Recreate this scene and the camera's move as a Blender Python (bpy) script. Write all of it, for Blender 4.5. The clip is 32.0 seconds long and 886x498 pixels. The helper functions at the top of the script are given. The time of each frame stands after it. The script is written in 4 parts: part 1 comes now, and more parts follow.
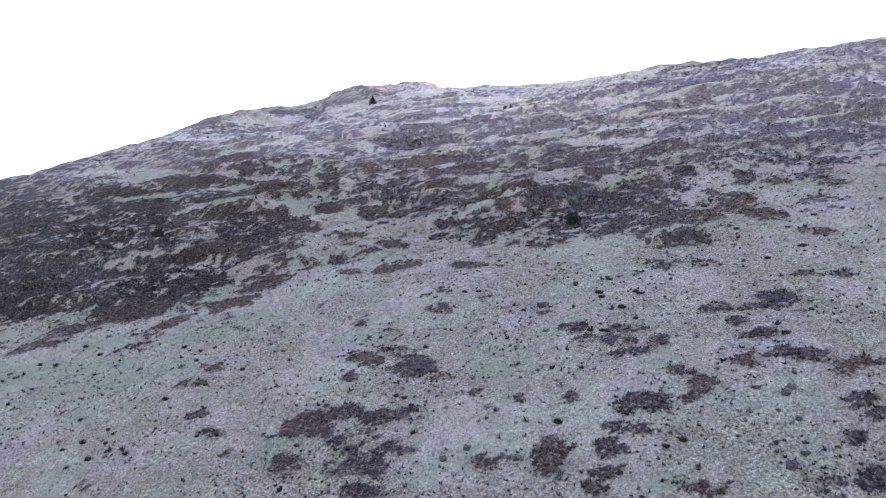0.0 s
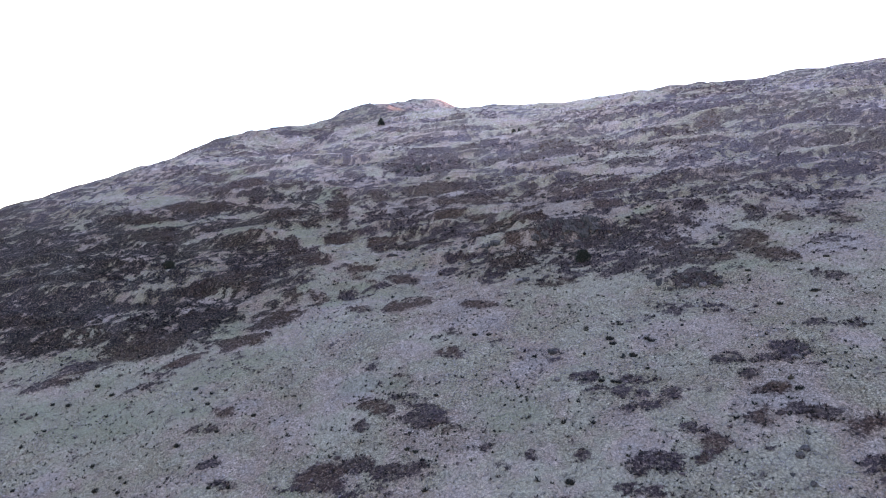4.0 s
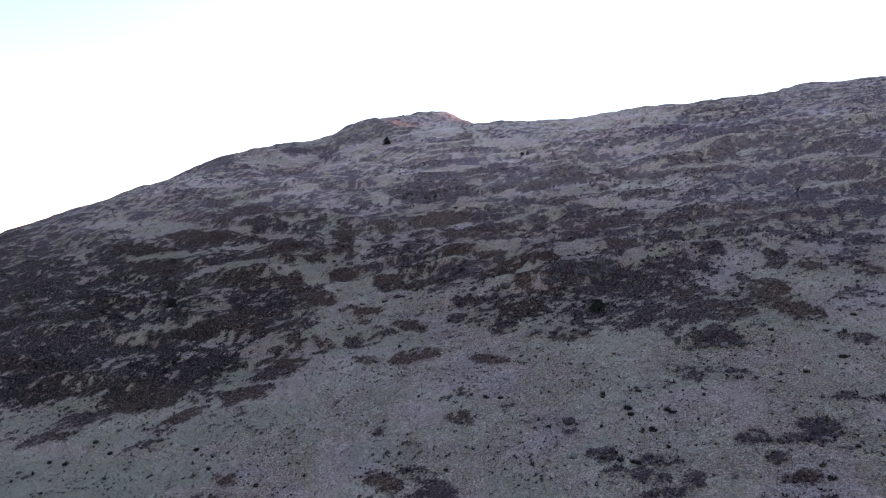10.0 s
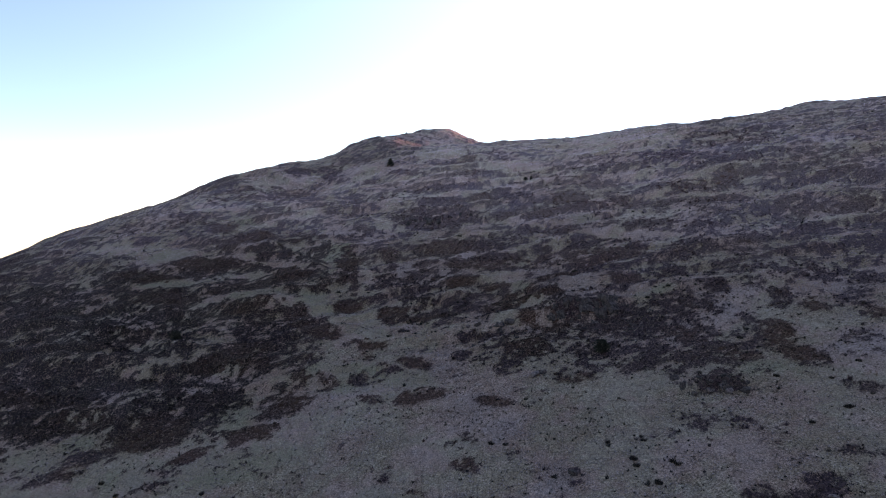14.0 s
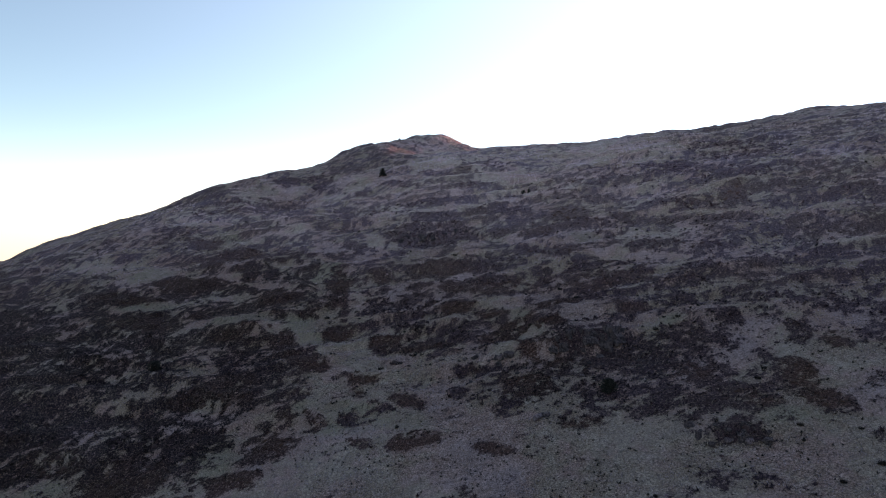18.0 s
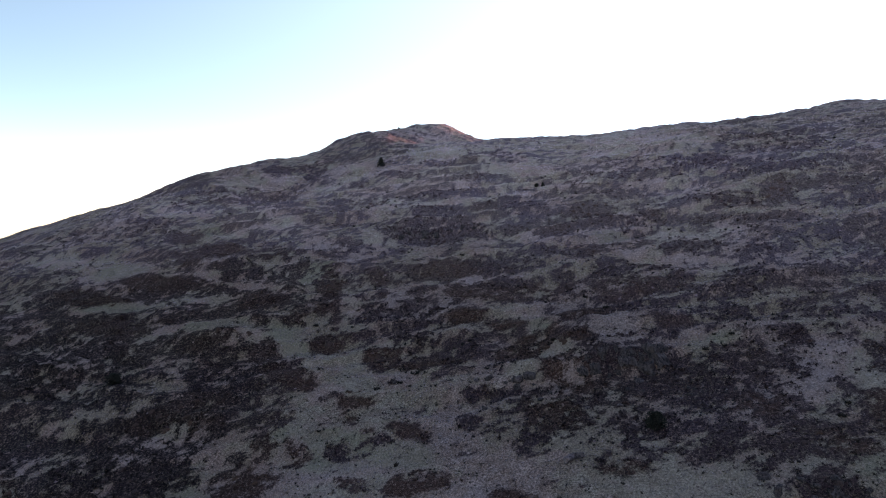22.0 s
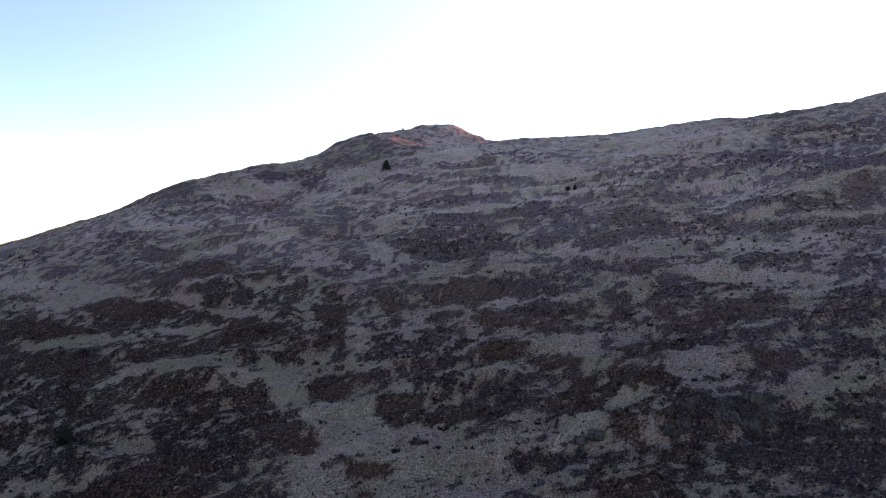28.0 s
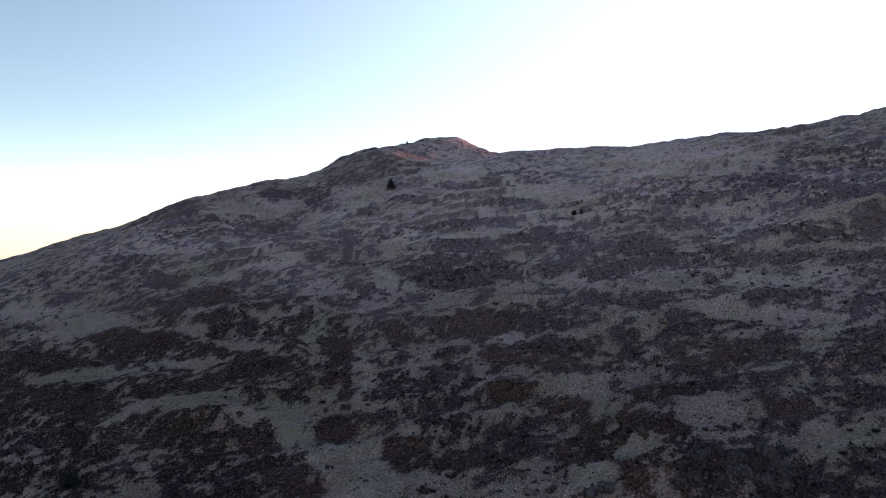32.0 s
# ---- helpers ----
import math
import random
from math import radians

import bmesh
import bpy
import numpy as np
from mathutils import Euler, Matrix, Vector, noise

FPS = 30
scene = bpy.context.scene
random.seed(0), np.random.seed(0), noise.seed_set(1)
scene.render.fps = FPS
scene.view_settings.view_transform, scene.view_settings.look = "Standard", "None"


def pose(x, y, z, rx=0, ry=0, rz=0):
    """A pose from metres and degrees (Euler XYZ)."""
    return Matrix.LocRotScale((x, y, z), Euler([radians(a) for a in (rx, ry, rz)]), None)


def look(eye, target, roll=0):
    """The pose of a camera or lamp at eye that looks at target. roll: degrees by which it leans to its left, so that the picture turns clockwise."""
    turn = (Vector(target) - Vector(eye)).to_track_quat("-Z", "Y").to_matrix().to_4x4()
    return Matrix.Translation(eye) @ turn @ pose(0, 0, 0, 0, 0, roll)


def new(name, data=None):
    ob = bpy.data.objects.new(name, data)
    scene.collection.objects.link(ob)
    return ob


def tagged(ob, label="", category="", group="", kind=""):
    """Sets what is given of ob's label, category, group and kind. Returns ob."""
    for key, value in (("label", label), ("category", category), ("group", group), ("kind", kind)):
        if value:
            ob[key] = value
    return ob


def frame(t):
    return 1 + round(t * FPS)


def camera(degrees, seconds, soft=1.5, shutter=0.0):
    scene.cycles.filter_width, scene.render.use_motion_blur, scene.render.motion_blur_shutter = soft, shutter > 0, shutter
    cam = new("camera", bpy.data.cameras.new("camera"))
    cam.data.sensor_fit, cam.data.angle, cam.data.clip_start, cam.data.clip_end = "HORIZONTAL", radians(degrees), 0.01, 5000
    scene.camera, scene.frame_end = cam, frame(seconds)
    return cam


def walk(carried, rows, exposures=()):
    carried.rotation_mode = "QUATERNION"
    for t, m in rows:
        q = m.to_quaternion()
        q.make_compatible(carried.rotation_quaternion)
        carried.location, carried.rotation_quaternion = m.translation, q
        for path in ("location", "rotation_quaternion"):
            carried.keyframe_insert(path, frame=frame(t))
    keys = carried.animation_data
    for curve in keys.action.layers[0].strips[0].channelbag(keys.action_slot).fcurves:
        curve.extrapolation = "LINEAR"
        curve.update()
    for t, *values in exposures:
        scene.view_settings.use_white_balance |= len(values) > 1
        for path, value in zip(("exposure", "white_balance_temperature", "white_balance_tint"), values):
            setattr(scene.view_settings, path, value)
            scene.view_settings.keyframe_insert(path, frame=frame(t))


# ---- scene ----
cam = camera(66, 32.0, soft=1.1)

# seconds, place (m), heading, tilt and lean (degrees)
PATH = [
    (0.0, -0.00, 0.00, 40.00, 0.683, -2.375, -0.237),
    (0.5, -0.07, 0.01, 40.49, 0.121, -2.292, -0.231),
    (1.0, -0.08, 0.01, 40.97, 0.064, -2.201, -0.207),
    (1.5, -0.11, 0.01, 41.44, 0.034, -2.103, -0.215),
    (2.0, -0.15, 0.02, 41.90, 0.023, -2.028, -0.182),
    (2.5, -0.16, 0.04, 42.37, 0.011, -1.955, -0.130),
    (3.0, -0.18, 0.06, 42.87, 0.001, -1.905, -0.071),
    (3.5, -0.19, 0.09, 43.36, -0.005, -1.869, -0.031),
    (5.5, -0.33, 0.60, 45.20, 0.148, -1.884, 0.031),
    (6.0, -0.36, 1.31, 45.69, 0.248, -1.971, 0.076),
    (6.5, -0.42, 2.11, 46.20, 0.344, -2.041, 0.100),
    (7.0, -0.48, 2.78, 46.74, 0.217, -2.063, 0.037),
    (7.5, -0.51, 3.09, 47.24, 0.009, -2.158, 0.044),
    (8.0, -0.52, 3.19, 47.77, -0.152, -2.229, 0.090),
    (8.5, -0.54, 3.20, 48.32, -0.280, -2.284, 0.076),
    (9.0, -0.57, 3.18, 48.83, -0.338, -2.254, 0.066),
    (9.5, -0.61, 3.17, 49.34, -0.376, -2.175, 0.050),
    (10.0, -0.66, 3.15, 49.87, -0.413, -2.115, 0.050),
    (10.5, -0.71, 3.15, 50.39, -0.445, -2.067, 0.032),
    (11.0, -0.76, 3.17, 50.91, -0.480, -1.996, 0.046),
    (11.5, -0.77, 3.18, 51.43, -0.547, -1.949, 0.034),
    (12.0, -0.79, 3.17, 51.94, -0.561, -1.873, 0.073),
    (12.5, -0.79, 3.16, 52.44, -0.599, -1.832, 0.070),
    (13.0, -0.80, 3.13, 52.93, -0.606, -1.776, 0.079),
    (13.5, -0.83, 3.11, 53.41, -0.616, -1.681, 0.089),
    (14.0, -0.87, 3.12, 53.88, -0.642, -1.624, 0.100),
    (14.5, -0.87, 3.19, 54.35, -0.670, -1.593, 0.113),
    (16.5, -0.86, 5.16, 56.43, -0.450, -1.689, 0.306),
    (17.0, -0.91, 6.30, 56.88, -0.335, -1.718, 0.297),
    (17.5, -0.95, 7.56, 57.28, -0.243, -1.744, 0.305),
    (18.0, -0.98, 8.93, 57.57, -0.158, -1.826, 0.312),
    (18.5, -0.99, 10.42, 57.72, -0.067, -1.973, 0.341),
    (19.0, -1.01, 12.01, 57.76, 0.013, -2.152, 0.349),
    (19.5, -1.04, 13.67, 57.77, 0.063, -2.174, 0.277),
    (20.0, -1.15, 15.40, 57.80, 0.093, -2.136, 0.069),
    (20.5, -1.37, 17.16, 57.81, 0.111, -2.111, -0.206),
    (21.0, -1.68, 18.94, 57.78, 0.121, -2.187, -0.438),
    (21.5, -2.11, 20.73, 57.74, 0.172, -2.192, -0.545),
    (22.0, -2.60, 22.52, 57.71, 0.240, -2.259, -0.604),
    (22.5, -3.13, 24.37, 57.68, 0.323, -2.301, -0.601),
    (23.0, -3.65, 26.28, 57.68, 0.403, -2.316, -0.526),
    (23.5, -4.15, 28.20, 57.69, 0.477, -2.258, -0.414),
    (24.0, -4.56, 30.12, 57.68, 0.536, -2.189, -0.325),
    (24.5, -4.91, 32.07, 57.68, 0.590, -2.118, -0.212),
    (25.0, -5.19, 33.95, 57.67, 0.626, -2.072, -0.122),
    (25.5, -5.43, 35.65, 57.68, 0.492, -2.047, -0.066),
    (27.5, -5.64, 38.59, 57.83, 0.330, -1.895, 0.141),
    (28.0, -5.72, 39.31, 58.37, 0.372, -1.742, 0.144),
    (28.5, -5.81, 39.79, 58.90, 0.254, -1.741, 0.113),
    (29.0, -5.88, 40.01, 59.39, 0.194, -1.815, 0.138),
    (29.5, -5.92, 40.06, 59.91, 0.159, -1.866, 0.166),
    (30.0, -5.96, 40.06, 60.44, 0.118, -1.880, 0.175),
    (30.5, -6.00, 40.05, 60.96, 0.099, -1.871, 0.214),
    (31.0, -6.02, 40.04, 61.47, 0.101, -1.829, 0.242),
    (31.5, -6.05, 40.02, 61.97, 0.097, -1.799, 0.249),
    (32.0, -6.07, 40.00, 62.48, 0.098, -1.809, 0.271),
]


def aim(x, y, z, heading, tilt, lean):
    return pose(x, y, z) @ pose(0, 0, 0, 0, 0, -heading) @ pose(0, 0, 0, 90 + tilt) @ pose(0, 0, 0, 0, 0, -lean)


walk(cam, [(t, aim(*p)) for t, *p in PATH], exposures=[(0.0, 3.46, 7950, 27), (3.0, 3.14, 7950, 28), (7.0, 2.66, 7900, 30), (13.0, 1.7, 7900, 30), (17.0, 1.26, 7900, 30), (19.0, 1.23, 7900, 30), (25.0, 1.63, 7900, 30), (28.0, 1.56, 7900, 30), (32.0, 1.14, 7900, 30)])

# ---- light ----
SUN_HEADING, SUN_HEIGHT = 53.0, 7.5  # degrees from +y towards +x, degrees above the horizon
world = bpy.data.worlds.new("evening_sky")
scene.world = world
world.use_nodes = True
wn = world.node_tree.nodes
sky = wn.new("ShaderNodeTexSky")
sky.sky_type, sky.sun_disc = "NISHITA", False
sky.sun_elevation, sky.sun_rotation = radians(SUN_HEIGHT), radians(SUN_HEADING)
sky.altitude, sky.air_density, sky.dust_density, sky.ozone_density = 300, 0.75, 0.0, 1.25
wn["Background"].inputs["Strength"].default_value = 0.12
wl = world.node_tree.links
# the haze brightens the sky towards the low sun
sh, se = radians(SUN_HEADING), radians(SUN_HEIGHT)
toward = wn.new("ShaderNodeVectorMath")
toward.operation = "DOT_PRODUCT"
toward.inputs[1].default_value = (math.sin(sh) * math.cos(se), math.cos(sh) * math.cos(se), math.sin(se))
wl.new(wn.new("ShaderNodeTexCoord").outputs["Generated"], toward.inputs[0])
half = wn.new("ShaderNodeMath")
half.operation = "MULTIPLY_ADD"
half.inputs[1].default_value, half.inputs[2].default_value = 0.5, 0.5
wl.new(toward.outputs["Value"], half.inputs[0])
haze = wn.new("ShaderNodeMath")
haze.operation = "POWER"
haze.inputs[1].default_value = 4.3
wl.new(half.outputs[0], haze.inputs[0])
clear = wn.new("ShaderNodeMix")
clear.data_type, clear.blend_type = "RGBA", "MULTIPLY"
clear.inputs[0].default_value, clear.inputs[7].default_value = 1.0, (0.93, 1.145, 1.135, 1)
wl.new(sky.outputs["Color"], clear.inputs[6])
glow = wn.new("ShaderNodeMix")
glow.data_type, glow.blend_type = "RGBA", "ADD"
glow.inputs[7].default_value = (2.7, 3.7, 4.9, 1)
wl.new(haze.outputs[0], glow.inputs[0])
wl.new(clear.outputs[2], glow.inputs[6])
# a pale lilac band lies along the horizon
height = wn.new("ShaderNodeSeparateXYZ")
wl.new(toward.inputs[0].links[0].from_socket, height.inputs[0])
band = wn.new("ShaderNodeMapRange")
band.interpolation_type = "SMOOTHSTEP"
band.inputs["From Min"].default_value, band.inputs["From Max"].default_value = 0.16, 0.0
wl.new(height.outputs["Z"], band.inputs["Value"])
lilac = wn.new("ShaderNodeMix")
lilac.data_type, lilac.blend_type = "RGBA", "ADD"
lilac.inputs[7].default_value = (0.5, 0.22, 1.0, 1)
wl.new(band.outputs[0], lilac.inputs[0])
wl.new(glow.outputs[2], lilac.inputs[6])
wl.new(lilac.outputs[2], wn["Background"].inputs["Color"])

sun = new("sun", bpy.data.lights.new("sun", "SUN"))
sun.data.energy, sun.data.angle, sun.data.color = 2.3, radians(0.5), (1.0, 0.34, 0.18)
sun.matrix_world = look((0, 0, 0), (-math.sin(sh) * math.cos(se), -math.cos(sh) * math.cos(se), -math.sin(se)))


# ---- noise and landform ----
def lattice(ix, iy, seed):
    h = (ix.astype(np.int64) * 374761393 + iy.astype(np.int64) * 668265263 + seed * 974634541) & 0x7FFFFFFF
    h = ((h ^ (h >> 13)) * 1274126177) & 0x7FFFFFFF
    return ((h ^ (h >> 16)) & 0xFFFFF) / 0xFFFFF


def value_noise(x, y, seed=0):
    """Smooth noise from -1 to 1."""
    fx, fy = np.floor(x), np.floor(y)
    ux, uy = x - fx, y - fy
    ux, uy = ux * ux * ux * (ux * (6 * ux - 15) + 10), uy * uy * uy * (uy * (6 * uy - 15) + 10)
    a, b = lattice(fx, fy, seed), lattice(fx + 1, fy, seed)
    c, d = lattice(fx, fy + 1, seed), lattice(fx + 1, fy + 1, seed)
    return 2 * ((a * (1 - ux) + b * ux) * (1 - uy) + (c * (1 - ux) + d * ux) * uy) - 1


def fbm(x, y, octaves=4, seed=0):
    total, gain, norm = 0.0, 1.0, 0.0
    for k in range(octaves):
        total = total + gain * value_noise(x * 2**k + 17.3 * k, y * 2**k - 9.1 * k, seed + k)
        norm, gain = norm + gain, gain * 0.5
    return total / norm


def smooth(a, b, v):
    t = np.clip((v - a) / (b - a), 0, 1)
    return t * t * (3 - 2 * t)


# the hill's swells and hollows (m), every 30 m from x -120 and y 30
RELIEF = (
    (0.0, 0.1, -0.3, -0.4, 1.5, 2.6, 1.2, 0.1, 0.0),
    (0.1, 0.6, -2.3, 1.3, 0.7, -1.2, 1.2, -0.2, -0.0),
    (0.1, 1.4, -0.4, -2.4, -3.3, 0.9, -1.7, -2.4, -0.2),
    (0.7, -1.3, 0.6, -1.0, -1.2, -2.3, -0.8, 1.5, 0.6),
    (3.9, 3.8, -0.8, -0.0, -2.1, -1.7, 1.7, 2.0, 1.9),
    (-1.2, -0.9, 3.0, -3.0, 3.1, -1.4, 0.7, -4.3, 3.6),
    (-1.9, 0.6, 5.3, -0.4, 1.2, -3.5, 3.4, -1.3, 3.3),
    (2.6, 0.6, -4.1, 2.0, 1.6, -1.6, -3.1, -0.6, 2.4),
    (0.6, -0.2, -0.5, 1.6, -1.6, 2.1, 1.5, -0.5, 0.2),
)
KNOLLS = ((-24, 222, 9, 4.4), (-12, 238, 9, 3.7), (-2, 250, 9, 5.9), (9, 248, 8, -2.2), (-38, 178, 9, -3.3), (-16, 185, 9, 0.6), (24, 262, 10, 1.4), (-5, 225, 9, -3.1))
# small swells along the crest: where and how high
CREST = ((-133, 239, 0.82), (-80, 197, -0.94), (-73, 188, -0.87), (-71, 202, -0.64), (-50, 205, -0.34), (-42, 213, -0.31), (-34, 225, 0.44), (-21, 223, -0.5), (-9, 242, -0.32), (8, 242, -0.7), (26, 257, -0.55), (56, 182, -0.75), (73, 207, -0.47), (-100, 157, -1.02), (25, 195, -0.41), (46, 183, -0.94), (66, 177, -1.5), (96, 216, -0.35), (107, 216, 0.83), (85, 159, -0.29), (122, 195, -0.28), (-73, 177, -0.71), (68, 154, -0.72), (90, 149, -0.4), (100, 152, -0.56))


def hill(x, y):
    """The hill's broad form."""
    x, y = np.asarray(x, float), np.asarray(y, float)
    px, py = np.clip(x, -190, 170), np.clip(y, -60, 300)
    u, v = px / 100, (py - 120) / 100
    z = 55.258 + 19.242 * u + 37.284 * v - 6.698 * u * u - 4.244 * u * v - 12.500 * v * v
    for j, row in enumerate(RELIEF):
        for i, a in enumerate(row):
            z = z + a * np.exp(-((x + 120 - 30 * i) ** 2 + (y - 30 - 30 * j) ** 2) / 1152)
    for kx, ky, r, a in KNOLLS:
        z = z + a * np.exp(-((x - kx) ** 2 + (y - ky) ** 2) / (2 * r * r))
    for kx, ky, a in CREST:
        z = z + a * np.exp(-((x - kx) ** 2 + (y - ky) ** 2) / 98)
    # unseen shoulder added in the east keeps the low sun off the slope
    z = z + np.clip(122 - z, 0, None) * smooth(178, 235, x) * smooth(420, 300, y) * smooth(-160, -40, y)
    # beyond the hill the land sinks to the valley floor
    away = np.hypot(np.clip(np.maximum(-190 - x, x - 330), 0, None), np.clip(np.maximum(-60 - y, y - 300), 0, None))
    fall = 1 - np.exp(-away / 260)
    z = z * (1 - fall) - 95 * fall + 14 * fbm(x / 260, y / 260, 3, 50) * fall
    return z


def riser(x, y):
    """Where the ledges' fronts rise (above 0) and where their tops lie flat (below 0)."""
    wx = x + 5 * fbm(x / 22, y / 22, 2, 3)
    wy = y + 0.22 * x + 4 * fbm(x / 18, y / 18, 2, 5)
    return fbm(wx / 17, (wy + 0.7) / 4.6, 2, 11) - fbm(wx / 17, (wy - 0.7) / 4.6, 2, 11)


def terrace(x, y):
    """The sheep-worn ledges: how far along one a place lies (0 to 1, its front first) and how marked it is."""
    s = (y + 0.10 * x + 3.6 * fbm(x / 30, y / 17, 2, 41) + 1.0 * fbm(x / 5, y / 5, 2, 43)) / 5.8 + 0.5 * value_noise(x / 33, y / 14, 47)
    mark = smooth(-0.15, 0.4, fbm(x / 19, y / 9, 2, 91)) * smooth(84, 100, y) * smooth(300, 240, y) * smooth(150, 110, np.abs(x))
    return s - np.floor(s), mark


def ground_height(x, y):
    """The ground with its ledges, hummocks and tussocks."""
    z = hill(x, y)
    near = np.exp(-(np.clip(np.abs(x) - 140, 0, None) ** 2 + np.clip(np.abs(y - 150) - 160, 0, None) ** 2) / 900)
    wx = x + 5 * fbm(x / 22, y / 22, 2, 3)
    wy = y + 0.22 * x + 4 * fbm(x / 18, y / 18, 2, 5)
    steep = smooth(78, 100, y)
    z = z + near * (0.25 + 0.75 * steep) * fbm(wx / 17, wy / 4.6, 3, 11)
    along, mark = terrace(x, y)
    z = z + 1.25 * mark * (smooth(0.0, 0.30, along) - along)
    # rocky steps: where, how long and how high
    for sx, sy, length, rise in ((16.5, 92.4, 5.0, 2.2), (25.8, 71.8, 4.5, 0.9), (-5.0, 137.6, 7.0, 1.0), (38.0, 128.0, 12.0, 0.9), (5.0, 126.0, 11.0, 0.8), (-30.0, 111.5, 8.0, 0.7)):
        across = y - sy + 0.12 * (x - sx) + 0.5 * value_noise(x / 1.7, y * 0 + sx, 9)
        z = z + rise * np.exp(-((x - sx) / length) ** 2) * (smooth(-0.7, 0.7, across) - 0.5) * np.exp(-(across / 6) ** 2)
    z = z + near * (0.55 * fbm(x / 7, y / 5, 3, 21) * (0.4 + 0.6 * steep) + (0.10 + 0.16 * steep) * fbm(x / 1.5, y / 1.2, 3, 31))
    return z


# ---- materials ----
def material(name):
    m = bpy.data.materials.new(name)
    m.use_nodes = True
    return m, m.node_tree.nodes, m.node_tree.links, m.node_tree.nodes["Principled BSDF"]


def noise_node(nodes, links, coord, scale, detail=4, rough=0.6):
    n = nodes.new("ShaderNodeTexNoise")
    n.inputs["Scale"].default_value, n.inputs["Detail"].default_value, n.inputs["Roughness"].default_value = scale, detail, rough
    links.new(coord, n.inputs["Vector"])
    return n.outputs["Fac"]


def ramp_node(nodes, links, value, stops):
    r = nodes.new("ShaderNodeValToRGB")
    while len(r.color_ramp.elements) < len(stops):
        r.color_ramp.elements.new(0.5)
    for e, (p, c) in zip(r.color_ramp.elements, stops):
        e.position, e.color = p, (*c, 1)
    links.new(value, r.inputs["Fac"])
    return r.outputs["Color"]


def mix_node(nodes, links, fac, a, b, mode="MIX"):
    m = nodes.new("ShaderNodeMix")
    m.data_type, m.blend_type = "RGBA", mode
    for socket, value in ((m.inputs[0], fac), (m.inputs[6], a), (m.inputs[7], b)):
        if isinstance(value, (int, float)):
            socket.default_value = value
        elif isinstance(value, tuple):
            socket.default_value = (*value, 1)
        else:
            links.new(value, socket)
    return m.outputs[2]


def ground_material():
    m, n, l, p = material("moor_ground")
    co = n.new("ShaderNodeTexCoord").outputs["Object"]
    heath = n.new("ShaderNodeAttribute")
    heath.attribute_name = "heath"
    moss = n.new("ShaderNodeAttribute")
    moss.attribute_name = "moss"
    russet = n.new("ShaderNodeAttribute")
    russet.attribute_name = "russet"
    broad = noise_node(n, l, co, 0.09, 5)
    mid = noise_node(n, l, co, 0.9, 5, 0.65)
    fine = noise_node(n, l, co, 5.6, 7, 0.76)
    patchy = noise_node(n, l, co, 0.28, 4, 0.6)
    grass = ramp_node(n, l, fine, [(0.37, (0.040, 0.035, 0.032)), (0.5, (0.185, 0.167, 0.154)), (0.62, (0.380, 0.345, 0.322))])
    worn = ramp_node(n, l, fine, [(0.36, (0.027, 0.022, 0.018)), (0.5, (0.133, 0.108, 0.094)), (0.64, (0.281, 0.238, 0.211))])
    grass = mix_node(n, l, ramp_node(n, l, mid, [(0.38, (0, 0, 0)), (0.62, (1, 1, 1))]), grass, worn)
    grass = mix_node(n, l, ramp_node(n, l, patchy, [(0.45, (0, 0, 0)), (0.65, (0.7, 0.7, 0.7))]), grass, worn)
    wiry = n.new("ShaderNodeAttribute")
    wiry.attribute_name = "wiry"
    grass = mix_node(n, l, ramp_node(n, l, wiry.outputs["Fac"], [(0.12, (0, 0, 0)), (0.55, (0.9, 0.9, 0.9))]), grass, worn)
    grass = mix_node(n, l, ramp_node(n, l, broad, [(0.45, (0, 0, 0)), (0.65, (0.35, 0.35, 0.35))]), grass, (0.28, 0.265, 0.265))
    tint = ramp_node(n, l, noise_node(n, l, co, 0.10, 4, 0.65), [(0.36, (1.10, 0.97, 1.09)), (0.45, (1.19, 0.97, 1.02)), (0.53, (1.05, 1.0, 0.92)), (0.58, (1.04, 1.01, 0.96)), (0.66, (1.16, 0.98, 1.0))])
    grass = mix_node(n, l, 0.9, grass, tint, "MULTIPLY")
    grass = mix_node(n, l, 1.0, grass, (1.02, 0.965, 0.955), "MULTIPLY")
    # haze over the upper slope is painted into the grass and heather colours
    hill_haze = n.new("ShaderNodeAttribute")
    hill_haze.attribute_name = "hill_haze"
    grass = mix_node(n, l, hill_haze.outputs["Fac"], grass, mix_node(n, l, 1.0, grass, (1.9, 1.89, 1.95), "MULTIPLY"))
    green = mix_node(n, l, moss.outputs["Fac"], grass, mix_node(n, l, fine, (0.055, 0.057, 0.038), (0.21, 0.21, 0.155)))
    dark = ramp_node(n, l, fine, [(0.36, (0.0087, 0.0051, 0.0069)), (0.5, (0.0242, 0.0155, 0.0189)), (0.66, (0.0723, 0.0516, 0.0551))])
    brown = ramp_node(n, l, fine, [(0.36, (0.0111, 0.0063, 0.0046)), (0.5, (0.0333, 0.0174, 0.0142)), (0.66, (0.0840, 0.0522, 0.0412))])
    dark = mix_node(n, l, russet.outputs["Fac"], dark, brown)
    dark = mix_node(n, l, hill_haze.outputs["Fac"], dark, mix_node(n, l, 0.85, dark, ramp_node(n, l, fine, [(0.36, (0.035, 0.029, 0.032)), (0.5, (0.125, 0.105, 0.113)), (0.66, (0.26, 0.23, 0.24))])))
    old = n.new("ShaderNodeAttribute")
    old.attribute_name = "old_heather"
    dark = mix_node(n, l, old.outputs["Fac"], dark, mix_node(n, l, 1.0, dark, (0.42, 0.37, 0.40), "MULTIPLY"))
